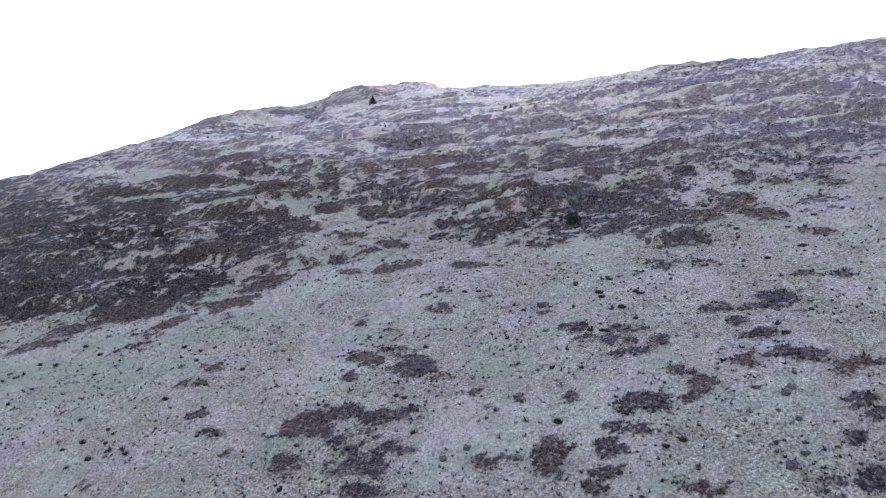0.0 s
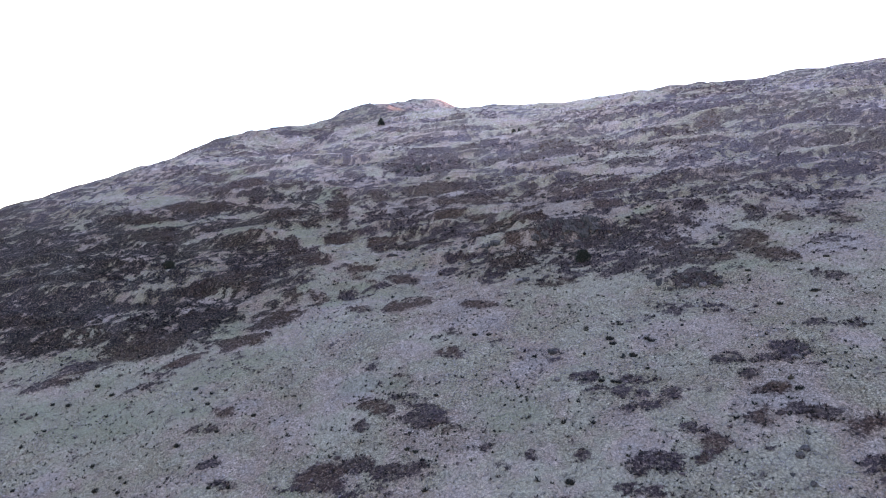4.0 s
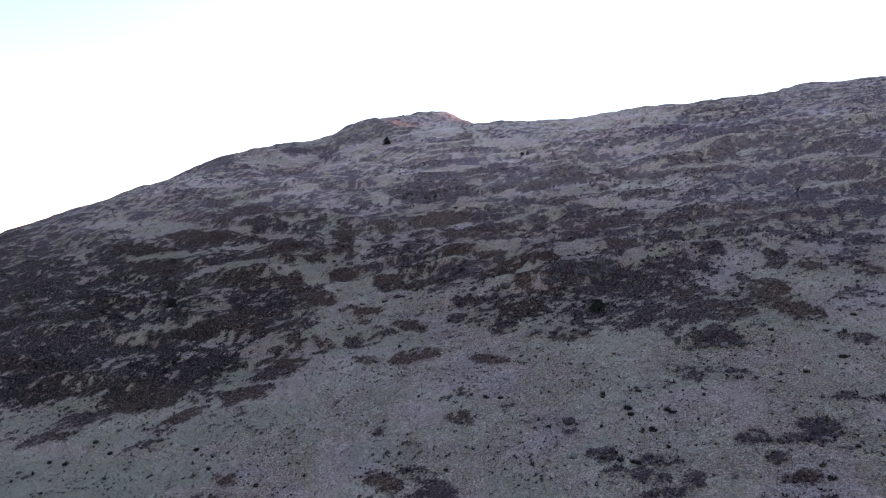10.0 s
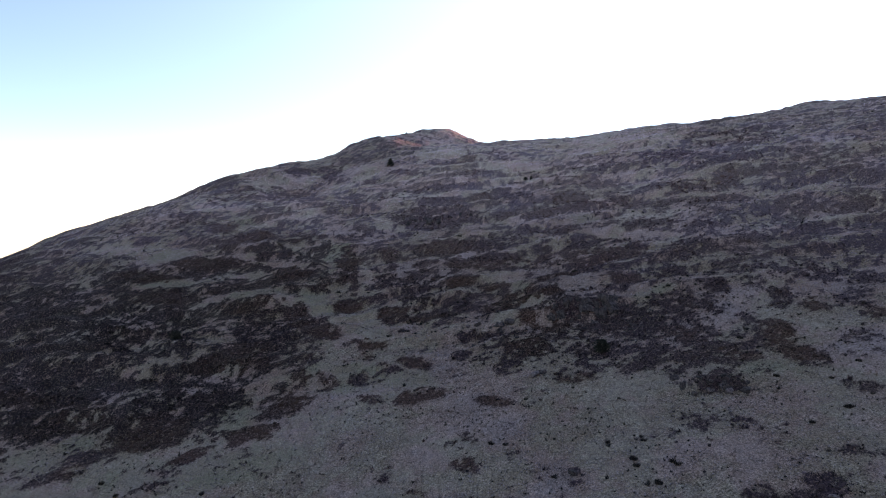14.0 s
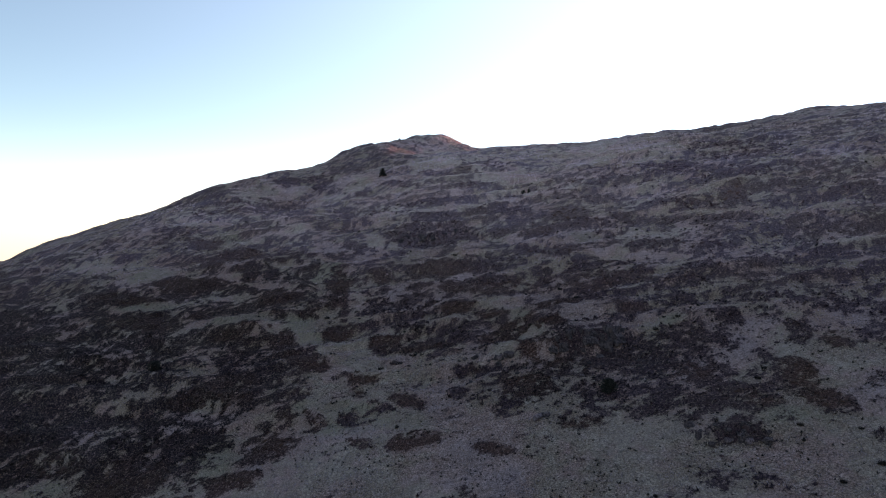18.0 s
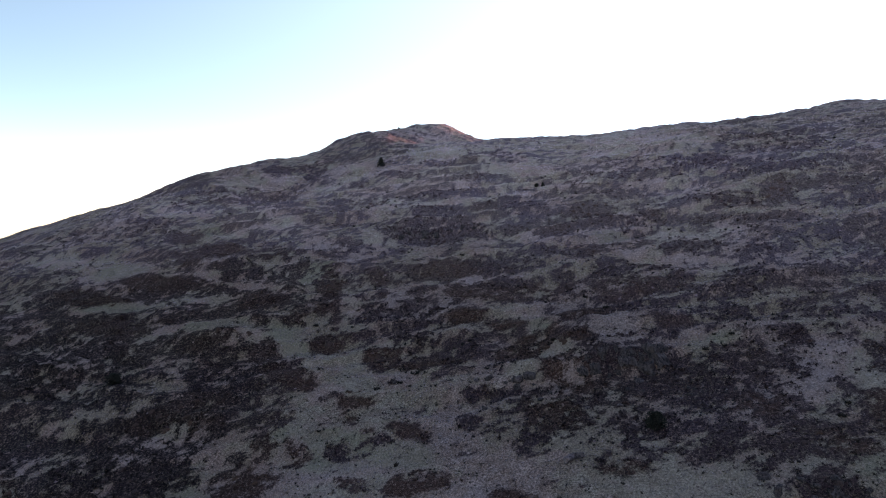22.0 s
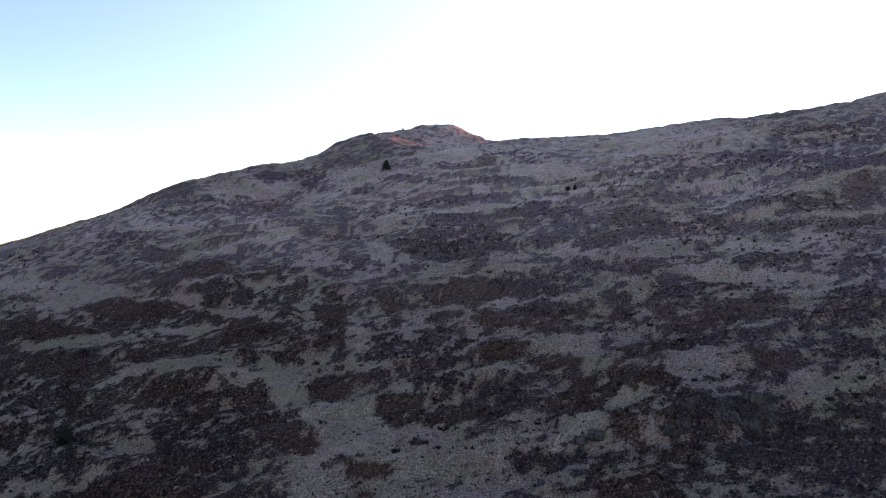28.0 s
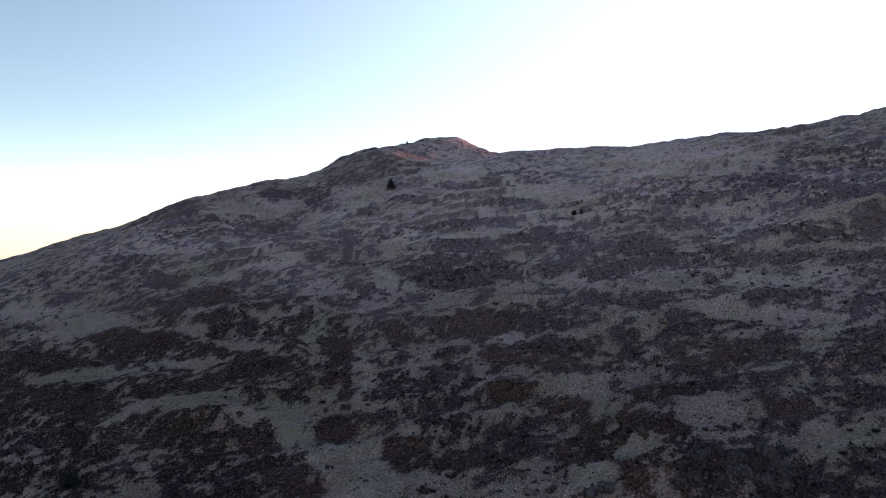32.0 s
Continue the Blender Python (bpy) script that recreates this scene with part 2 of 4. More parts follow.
    hue = ramp_node(n, l, noise_node(n, l, co, 0.07, 4, 0.6), [(0.40, (1.16, 0.96, 0.97)), (0.60, (1.09, 0.95, 1.22))])
    dark = mix_node(n, l, 1.0, dark, hue, "MULTIPLY")
    # sprigs stand singly towards the rim of a patch
    speck = n.new("ShaderNodeMath")
    speck.operation = "MULTIPLY_ADD"
    speck.inputs[1].default_value = 4.5
    l.new(noise_node(n, l, co, 3.8, 6, 0.78), speck.inputs[0])
    l.new(heath.outputs["Fac"], speck.inputs[2])
    half = n.new("ShaderNodeMath")
    half.operation = "MULTIPLY"
    half.inputs[1].default_value = 0.25
    l.new(speck.outputs[0], half.inputs[0])
    cover = ramp_node(n, l, half.outputs[0], [(0.63, (0, 0, 0)), (0.70, (0.55, 0.55, 0.55)), (0.80, (1, 1, 1))])
    l.new(mix_node(n, l, cover, green, dark), p.inputs["Base Color"])
    p.inputs["Roughness"].default_value = 0.95
    p.inputs["Specular IOR Level"].default_value = 0.15
    bump = n.new("ShaderNodeBump")
    bump.inputs["Strength"].default_value, bump.inputs["Distance"].default_value = 0.9, 0.12
    l.new(fine, bump.inputs["Height"])
    l.new(bump.outputs["Normal"], p.inputs["Normal"])
    return m



def plant_material(name, stops, rough=0.9, hazed=1.0):
    """Leaves or blades whose colour varies from piece to piece and along each piece."""
    m, n, l, p = material(name)
    co = n.new("ShaderNodeTexCoord").outputs["Object"]
    island = n.new("ShaderNodeNewGeometry").outputs["Random Per Island"]
    colour = ramp_node(n, l, island, stops)
    place = n.new("ShaderNodeNewGeometry").outputs["Position"]
    hue = ramp_node(n, l, noise_node(n, l, place, 0.07, 4, 0.6), [(0.40, (1.16, 0.96, 0.97)), (0.60, (1.09, 0.95, 1.22))])
    colour = mix_node(n, l, 1.0, colour, hue, "MULTIPLY")
    # haze over the higher ground is put into the plants' colour
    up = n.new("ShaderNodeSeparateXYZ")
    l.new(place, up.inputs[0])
    plant_haze = n.new("ShaderNodeMapRange")
    plant_haze.inputs["From Min"].default_value, plant_haze.inputs["From Max"].default_value = 44, 70
    l.new(up.outputs["Z"], plant_haze.inputs["Value"])
    colour = mix_node(n, l, plant_haze.outputs[0], colour, mix_node(n, l, hazed, colour, (2.8, 2.7, 2.9), "MULTIPLY"))
    speck = noise_node(n, l, co, 9.0, 4, 0.7)
    l.new(mix_node(n, l, 0.75, colour, ramp_node(n, l, speck, [(0.3, (0.25, 0.25, 0.25)), (0.7, (1.6, 1.6, 1.6))]), "MULTIPLY"), p.inputs["Base Color"])
    p.inputs["Roughness"].default_value = rough
    p.inputs["Specular IOR Level"].default_value = 0.2
    return m


def rock_material(name, dark, light):
    m, n, l, p = material(name)
    co = n.new("ShaderNodeTexCoord").outputs["Object"]
    rnd = n.new("ShaderNodeObjectInfo").outputs["Random"]
    grain = noise_node(n, l, co, 4.0, 8, 0.7)
    lichen = noise_node(n, l, co, 1.3, 5, 0.65)
    base = ramp_node(n, l, grain, [(0.3, dark), (0.7, light)])
    base = mix_node(n, l, ramp_node(n, l, lichen, [(0.55, (0, 0, 0)), (0.68, (0.7, 0.7, 0.7))]), base, (0.062, 0.058, 0.062))
    ribs = n.new("ShaderNodeMapping")
    ribs.inputs["Scale"].default_value = (1.8, 1.8, 1.0)
    l.new(co, ribs.inputs["Vector"])
    seam = ramp_node(n, l, noise_node(n, l, ribs.outputs[0], 1.6, 5, 0.65), [(0.40, (0.25, 0.25, 0.27)), (0.52, (1, 1, 1))])
    base = mix_node(n, l, 0.9, base, seam, "MULTIPLY")
    island = n.new("ShaderNodeNewGeometry").outputs["Random Per Island"]
    base = mix_node(n, l, 1.0, base, ramp_node(n, l, island, [(0.0, (0.7, 0.7, 0.7)), (0.8, (1.2, 1.2, 1.2)), (1.0, (2.6, 2.6, 2.6))]), "MULTIPLY")
    base = mix_node(n, l, 0.5, base, ramp_node(n, l, rnd, [(0.0, (0.55, 0.55, 0.6)), (1.0, (1.2, 1.15, 1.1))]), "MULTIPLY")
    l.new(base, p.inputs["Base Color"])
    p.inputs["Roughness"].default_value = 0.95
    p.inputs["Specular IOR Level"].default_value = 0.2
    bump = n.new("ShaderNodeBump")
    bump.inputs["Strength"].default_value, bump.inputs["Distance"].default_value = 1.0, 0.12
    l.new(mix_node(n, l, 0.7, grain, seam, "MULTIPLY"), bump.inputs["Height"])
    l.new(bump.outputs["Normal"], p.inputs["Normal"])
    return m


GROUND = ground_material()
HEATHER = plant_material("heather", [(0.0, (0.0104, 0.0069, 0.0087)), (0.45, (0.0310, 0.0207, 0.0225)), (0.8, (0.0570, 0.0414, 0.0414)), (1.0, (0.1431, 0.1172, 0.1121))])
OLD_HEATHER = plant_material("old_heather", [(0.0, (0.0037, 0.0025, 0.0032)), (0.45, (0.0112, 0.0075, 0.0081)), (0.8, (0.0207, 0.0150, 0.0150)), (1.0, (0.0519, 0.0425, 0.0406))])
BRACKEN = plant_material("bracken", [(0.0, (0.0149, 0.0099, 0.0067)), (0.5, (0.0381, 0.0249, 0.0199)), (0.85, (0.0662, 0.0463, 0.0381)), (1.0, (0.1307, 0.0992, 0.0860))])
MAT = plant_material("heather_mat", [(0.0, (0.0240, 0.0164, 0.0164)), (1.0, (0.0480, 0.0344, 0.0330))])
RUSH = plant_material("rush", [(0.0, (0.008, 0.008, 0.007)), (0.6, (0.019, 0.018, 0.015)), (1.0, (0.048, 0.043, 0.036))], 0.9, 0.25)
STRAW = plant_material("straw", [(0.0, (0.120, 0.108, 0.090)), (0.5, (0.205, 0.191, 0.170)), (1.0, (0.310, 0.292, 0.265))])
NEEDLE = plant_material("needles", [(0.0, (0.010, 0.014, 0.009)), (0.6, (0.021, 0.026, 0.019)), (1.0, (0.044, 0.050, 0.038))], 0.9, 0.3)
BARK = rock_material("bark", (0.028, 0.021, 0.016), (0.088, 0.068, 0.052))
ROCK = rock_material("gritstone", (0.024, 0.018, 0.021), (0.105, 0.084, 0.094))


# ---- where the heather grows ----
PLOTS = []


def plot(plant, x, y, half_length, half_width, turn, cover):
    """A stretch of one plant cover: where it is, its half axes in metres and their turn in degrees, and how closely it stands, 0 to 1."""
    PLOTS.append((plant, x, y, half_length, half_width, radians(turn), cover))


plot("heather", -39.7, 101.7, 21.7, 9.5, -22, 0.72)
plot("heather", 22.2, 83.6, 11.7, 7.0, -19, 0.64)
plot("heather", 25.1, 81.9, 12.0, 8.0, -39, 0.62)
plot("heather", 8.2, 88.9, 10.0, 5.8, -48, 0.52)
plot("heather", -44.6, 93.1, 21.1, 10.8, -7, 0.70)
plot("moss", -29.1, 77.8, 13.4, 3.1, -11, 0.16)
plot("heather", -81.4, 137.2, 26.9, 8.7, -33, 0.72)
plot("heather", -75.2, 123.4, 15.4, 5.3, -36, 0.88)
plot("heather", -57.0, 103.3, 18.0, 6.8, -27, 0.84)
plot("heather", -56.7, 95.7, 9.7, 3.8, -28, 0.86)
plot("heather", -50.2, 110.4, 11.1, 5.1, -34, 0.78)
plot("heather", -35.1, 93.8, 8.8, 5.2, -16, 0.74)
plot("bracken", -25.5, 109.8, 4.3, 1.9, -39, 0.95)
plot("heather", -28.4, 104.2, 5.3, 2.9, -35, 0.74)
plot("grass", -35.4, 104.9, 2.8, 1.1, -22, 0.22)
plot("grass", -37.5, 101.3, 1.6, 1.1, 67, 0.30)
plot("grass", -43.0, 108.0, 4.0, 0.6, 13, 0.30)
plot("heather", -54.6, 110.3, 7.0, 2.5, -25, 0.68)
plot("grass", -50.7, 105.9, 4.6, 1.1, 13, 0.45)
plot("grass", -44.0, 100.3, 3.0, 1.3, 9, 0.35)
plot("bracken", -33.8, 99.1, 4.6, 1.9, 3, 0.92)
plot("bracken", -29.7, 101.3, 3.8, 1.6, -23, 0.85)
plot("bracken", -30.8, 97.1, 4.6, 1.4, -0, 0.88)
plot("grass", -32.1, 96.2, 2.2, 1.2, -7, 0.20)
plot("grass", -24.8, 92.1, 3.5, 2.2, 3, 0.20)
plot("bracken", -21.4, 87.3, 3.6, 1.9, -11, 0.75)
plot("moss", -27.3, 86.1, 2.7, 2.4, -36, 0.20)
plot("bracken", -24.1, 82.1, 3.3, 1.5, -11, 0.95)
plot("heather", -33.3, 90.8, 5.7, 2.6, -30, 0.80)
plot("bracken", -37.5, 87.0, 4.8, 2.7, -23, 0.85)
plot("bracken", -39.4, 85.0, 3.6, 2.0, -26, 0.88)
plot("bracken", -30.7, 80.4, 2.3, 1.1, 12, 0.85)
plot("grass", -44.9, 94.4, 2.7, 1.9, 12, 0.50)
plot("heather", -41.8, 92.8, 1.6, 1.6, 47, 0.78)
plot("heather", -56.3, 91.3, 4.1, 1.6, -27, 0.85)
plot("bracken", -60.3, 97.7, 5.4, 1.8, -24, 0.85)
plot("bracken", -48.9, 91.3, 5.2, 2.2, -31, 0.80)
plot("moss", -47.9, 86.7, 3.0, 1.6, 11, 0.20)
plot("moss", -51.8, 85.1, 5.2, 1.9, -27, 0.12)
plot("moss", -38.5, 79.1, 4.9, 1.2, -21, 0.10)
plot("bracken", -44.1, 86.9, 2.3, 0.8, -49, 0.70)
plot("bracken", -46.2, 82.5, 2.2, 0.8, 1, 0.52)
plot("heather", -33.2, 78.4, 2.1, 0.5, -22, 0.52)
plot("heather", -33.2, 76.5, 1.8, 0.5, -24, 0.52)
plot("heather", -43.9, 83.8, 1.3, 0.4, -23, 0.80)
plot("grass", -12.6, 102.1, 8.8, 2.3, -23, 0.07)
plot("grass", -15.5, 94.3, 5.9, 2.6, -72, 0.10)
plot("grass", -1.1, 94.6, 9.8, 1.6, -23, 0.10)
plot("grass", -8.1, 96.4, 5.3, 1.7, -28, 0.08)
plot("grass", 1.6, 82.5, 11.6, 2.7, -30, 0.12)
plot("grass", -11.3, 105.4, 6.0, 1.8, -7, 0.30)
plot("bracken", -20.6, 102.9, 4.5, 1.5, -38, 0.88)
plot("bracken", -16.6, 109.3, 2.9, 1.7, -10, 0.82)
plot("bracken", -19.8, 110.1, 2.3, 1.1, 43, 0.70)
plot("bracken", -11.8, 97.3, 2.7, 1.6, -51, 0.90)
plot("bracken", -12.1, 94.3, 1.7, 0.8, -71, 0.70)
plot("bracken", -5.7, 89.9, 3.1, 1.1, -39, 0.93)
plot("bracken", -9.4, 90.3, 1.6, 0.8, -36, 0.70)
plot("heather", -9.0, 103.3, 3.1, 1.4, -30, 0.85)
plot("heather", -4.0, 101.4, 3.3, 1.4, -32, 0.75)
plot("heather", -1.1, 100.2, 1.4, 0.6, -35, 0.90)
plot("heather", -6.4, 108.2, 3.9, 2.3, -66, 0.72)
plot("heather", -10.3, 113.7, 4.4, 2.6, -39, 0.58)
plot("heather", -2.0, 109.4, 4.5, 2.1, -33, 0.65)
plot("heather", 0.5, 100.8, 1.8, 1.1, 72, 0.90)
plot("heather", -3.2, 111.4, 1.7, 1.0, 66, 0.95)
plot("bracken", -19.4, 125.0, 4.1, 1.7, -75, 0.85)
plot("bracken", -19.6, 114.3, 6.4, 3.5, 87, 0.72)
plot("grass", -14.7, 115.8, 5.3, 1.3, -81, 0.25)
plot("moss", -21.2, 109.0, 2.1, 1.2, -35, 0.20)
plot("bracken", 6.1, 99.3, 3.5, 2.0, 38, 0.70)
plot("bracken", 9.0, 101.2, 3.3, 1.5, 19, 0.72)
plot("heather", 11.9, 98.1, 4.9, 2.2, -27, 0.58)
plot("grass", 9.2, 107.5, 7.6, 1.3, -8, 0.25)
plot("grass", 16.9, 97.8, 3.9, 1.3, -26, 0.15)
plot("grass", 5.8, 95.3, 4.1, 1.1, -6, 0.12)
plot("grass", 0.5, 95.4, 4.6, 1.4, -14, 0.10)
plot("bracken", 10.9, 93.5, 4.0, 2.3, -49, 0.66)
plot("heather", 16.7, 92.2, 5.3, 3.5, -61, 0.78)
plot("heather", 11.5, 86.7, 7.5, 3.0, -36, 0.58)
plot("bracken", 8.1, 87.8, 3.5, 2.2, -57, 0.62)
plot("heather", 0.4, 89.4, 1.8, 1.0, -70, 0.85)
plot("heather", 4.5, 85.7, 3.8, 1.1, -32, 0.72)
plot("heather", 1.9, 93.5, 3.1, 0.9, -21, 0.50)
plot("heather", 12.3, 79.4, 3.0, 0.8, -31, 0.62)
plot("heather", 6.0, 83.5, 2.2, 0.9, -34, 0.66)
plot("heather", -8.2, 89.3, 1.7, 0.7, -31, 0.60)
plot("bracken", -20.2, 91.6, 1.9, 0.9, -7, 0.60)
plot("moss", -14.0, 89.6, 6.8, 2.7, -29, 0.15)
plot("moss", -6.6, 86.8, 4.9, 1.8, -30, 0.12)
plot("bracken", -4.0, 82.3, 2.7, 1.5, -14, 0.66)
plot("bracken", 3.7, 78.2, 2.1, 0.8, -32, 0.60)
plot("grass", 23.4, 92.5, 4.3, 2.6, -27, 0.12)
plot("heather", 27.6, 88.6, 5.0, 1.9, -76, 0.78)
plot("heather", 32.3, 88.0, 3.3, 1.6, 72, 0.70)
plot("heather", 34.1, 90.8, 2.4, 1.4, -35, 0.65)
plot("heather", 22.1, 87.6, 4.6, 3.2, -85, 0.82)
plot("heather", 26.5, 82.2, 5.7, 2.2, -54, 0.75)
plot("grass", 30.1, 84.8, 5.1, 0.6, -54, 0.25)
plot("grass", 31.4, 81.3, 2.2, 1.7, -34, 0.36)
plot("grass", 35.0, 85.3, 3.1, 2.2, 71, 0.40)
plot("heather", 33.9, 85.8, 1.3, 0.8, -32, 0.70)
plot("bracken", 35.2, 78.5, 3.1, 2.1, 82, 0.90)
plot("bracken", 41.9, 83.6, 2.6, 1.6, 60, 0.86)
plot("heather", 38.8, 85.5, 2.6, 1.5, 65, 0.70)
plot("bracken", 35.5, 74.0, 3.3, 1.7, -52, 0.80)
plot("bracken", 29.5, 75.9, 3.0, 1.4, -47, 0.85)
plot("heather", 20.1, 80.1, 4.0, 3.0, -51, 0.70)
plot("heather", 23.0, 75.2, 2.3, 0.9, -28, 0.70)
plot("heather", 26.3, 76.3, 2.3, 1.7, -34, 0.75)
plot("heather", 26.7, 71.6, 3.2, 1.0, -25, 0.85)
plot("moss", 31.9, 72.6, 3.1, 1.2, -23, 0.14)
plot("grass", 46.3, 82.6, 4.4, 3.8, 30, 0.34)
plot("heather", 46.3, 81.5, 0.8, 0.6, -6, 0.85)
plot("bracken", 46.5, 78.7, 2.2, 1.6, 46, 0.60)
plot("heather", 43.1, 75.1, 2.6, 1.4, -17, 0.58)
plot("grass", 40.8, 73.1, 3.5, 1.9, -17, 0.22)
plot("heather", 35.9, 71.5, 1.3, 0.7, -20, 0.60)
plot("heather", 38.0, 67.3, 2.1, 0.9, -18, 0.58)
plot("grass", 45.2, 87.9, 7.3, 1.4, -23, 0.20)
plot("heather", 43.8, 90.6, 10.1, 2.5, -26, 0.65)
plot("heather", -70.0, 158.0, 15.7, 13.0, -37, 0.53)
plot("grass", -48.7, 185.6, 9.4, 2.5, 24, 0.12)
plot("grass", -41.0, 183.9, 3.6, 2.5, -10, 0.12)
plot("heather", -66.7, 194.8, 30.0, 5.3, -65, 0.73)
plot("heather", -43.3, 193.4, 5.3, 3.4, -57, 0.88)
plot("heather", -54.1, 173.8, 6.9, 5.0, 58, 0.68)
plot("bracken", -45.1, 173.3, 8.8, 7.0, -46, 0.62)
plot("bracken", -37.2, 177.4, 5.9, 3.4, 70, 0.62)
plot("grass", -59.3, 160.5, 10.0, 1.4, -11, 0.19)
plot("grass", -32.5, 148.6, 4.3, 2.7, 26, 0.12)
plot("grass", -38.5, 147.7, 3.6, 1.5, 44, 0.25)
plot("moss", -45.3, 150.4, 6.6, 1.9, -69, 0.25)
plot("bracken", -50.4, 148.2, 6.3, 2.0, -31, 0.88)
plot("heather", -59.2, 155.8, 6.6, 2.8, -31, 0.75)
plot("grass", -44.0, 145.3, 8.1, 1.0, 24, 0.25)
plot("bracken", -43.3, 138.7, 5.8, 3.9, -11, 0.94)
plot("heather", -69.7, 153.8, 11.7, 2.4, -24, 0.50)
plot("grass", -70.0, 145.0, 8.2, 2.1, -22, 0.19)
plot("bracken", -33.8, 137.4, 8.5, 3.3, -22, 0.69)
plot("grass", -32.5, 132.7, 5.2, 1.0, -16, 0.25)
plot("heather", -25.4, 203.0, 20.0, 10.2, 78, 0.62)
plot("heather", -32.6, 190.3, 8.7, 4.4, -54, 0.75)
plot("grass", -19.8, 180.2, 16.9, 2.4, -48, 0.10)
plot("grass", -24.8, 178.5, 10.0, 2.4, -60, 0.19)
plot("heather", -20.5, 170.8, 3.9, 1.4, -63, 0.94)
plot("heather", -11.8, 170.6, 7.2, 1.3, -40, 0.88)
plot("heather", 0.2, 172.1, 7.4, 2.8, -33, 0.65)
plot("heather", 8.4, 177.1, 7.5, 4.3, -38, 0.50)
plot("heather", 4.7, 160.8, 4.5, 2.3, -11, 0.75)
plot("heather", -5.3, 153.5, 7.6, 1.8, -11, 0.81)
plot("bracken", -18.8, 155.8, 7.0, 3.0, -34, 0.75)
plot("bracken", -23.7, 150.1, 6.7, 3.0, -32, 0.62)
plot("heather", -3.6, 145.5, 5.0, 2.3, -34, 0.94)
plot("heather", 9.4, 144.0, 6.7, 2.8, -39, 0.95)
plot("grass", -12.7, 149.8, 5.3, 3.1, 74, 0.06)
plot("grass", 1.0, 148.5, 9.0, 1.4, -9, 0.12)
plot("grass", 11.3, 151.4, 11.3, 1.7, -24, 0.15)
plot("grass", -4.0, 182.2, 10.0, 5.6, -60, 0.12)
plot("grass", 14.1, 162.8, 10.5, 5.6, -31, 0.15)
plot("bracken", 12.8, 149.1, 2.3, 0.9, -27, 0.75)
plot("heather", -8.7, 139.8, 5.4, 2.5, -25, 0.81)
plot("heather", -1.3, 137.9, 6.0, 2.8, -24, 0.81)
plot("bracken", 6.5, 135.3, 4.9, 1.8, -23, 0.69)
plot("grass", -15.0, 140.1, 4.1, 1.3, -63, 0.12)
plot("heather", -4.6, 137.0, 6.0, 2.5, -22, 0.85)
plot("grass", 10.9, 129.0, 3.0, 1.4, -28, 0.06)
plot("grass", 3.3, 126.7, 7.9, 0.6, -6, 0.04)
plot("bracken", -11.8, 124.6, 2.4, 1.7, -38, 0.94)
plot("heather", -16.6, 135.3, 5.2, 2.1, -21, 0.50)
plot("bracken", -19.2, 124.3, 4.5, 2.1, -65, 0.88)
plot("bracken", -18.7, 128.0, 3.1, 1.4, -69, 0.62)
plot("moss", -21.7, 128.5, 3.3, 1.6, 55, 0.23)
plot("grass", -15.4, 131.6, 3.1, 1.4, 30, 0.19)
plot("bracken", -0.6, 122.8, 6.5, 3.1, -23, 0.94)
plot("heather", 6.9, 122.3, 4.9, 2.3, -26, 0.81)
plot("heather", 6.0, 115.9, 3.9, 1.6, -25, 0.75)
plot("bracken", 4.4, 113.7, 7.5, 2.2, -22, 0.88)
plot("grass", 1.5, 119.2, 2.0, 1.3, -32, 0.23)
plot("grass", 8.6, 116.6, 1.9, 0.8, -26, 0.25)
plot("grass", -9.4, 117.7, 4.2, 2.0, -22, 0.29)
plot("heather", -6.1, 117.4, 1.4, 0.9, -29, 0.88)
plot("heather", -5.2, 115.2, 0.9, 0.5, -25, 0.95)
plot("heather", -10.5, 114.7, 3.3, 0.9, -17, 0.62)
plot("heather", -3.1, 112.0, 1.1, 0.7, -38, 0.95)
plot("grass", 7.6, 107.8, 3.9, 1.3, -15, 0.10)
plot("grass", -2.0, 110.4, 1.3, 0.8, -33, 0.19)
plot("grass", 42.8, 177.6, 30.0, 16.0, 76, 0.15)
plot("heather", 36.7, 152.1, 11.6, 4.4, -50, 0.50)
plot("heather", 46.2, 146.7, 4.8, 3.1, -73, 0.81)
plot("heather", 58.8, 150.0, 10.0, 5.7, -70, 0.62)
plot("heather", 50.9, 136.3, 7.8, 3.4, -48, 0.75)
plot("heather", 30.7, 148.1, 10.8, 2.2, -40, 0.69)
plot("grass", 34.2, 141.1, 8.2, 1.9, -41, 0.29)
plot("grass", 46.0, 130.5, 4.0, 1.9, -44, 0.25)
plot("bracken", 49.0, 126.8, 3.0, 2.4, 69, 0.88)
plot("heather", 42.0, 128.5, 4.0, 1.9, -41, 0.62)
plot("heather", 22.9, 145.9, 5.4, 2.4, -36, 0.62)
plot("bracken", 21.6, 135.0, 4.8, 3.1, -42, 0.95)
plot("grass", 28.0, 129.7, 4.0, 2.2, -40, 0.15)
plot("heather", 40.1, 127.9, 6.6, 1.7, -38, 0.81)
plot("grass", 41.9, 124.4, 7.3, 0.8, -30, 0.23)
plot("heather", 40.4, 121.8, 7.1, 1.1, -34, 0.75)
plot("heather", 29.5, 128.9, 2.8, 1.2, -36, 0.81)
plot("heather", 25.6, 128.2, 5.7, 1.2, -32, 0.75)
plot("moss", 22.6, 123.9, 3.4, 2.2, -38, 0.04)
plot("grass", 29.9, 121.1, 5.6, 1.5, -32, 0.15)
plot("bracken", 15.3, 128.6, 3.1, 2.2, -44, 0.81)
plot("heather", 25.4, 123.2, 2.0, 0.5, -32, 0.62)
plot("grass", 17.0, 124.0, 4.7, 0.6, -13, 0.04)
plot("heather", 29.8, 115.1, 2.9, 1.4, -32, 0.94)
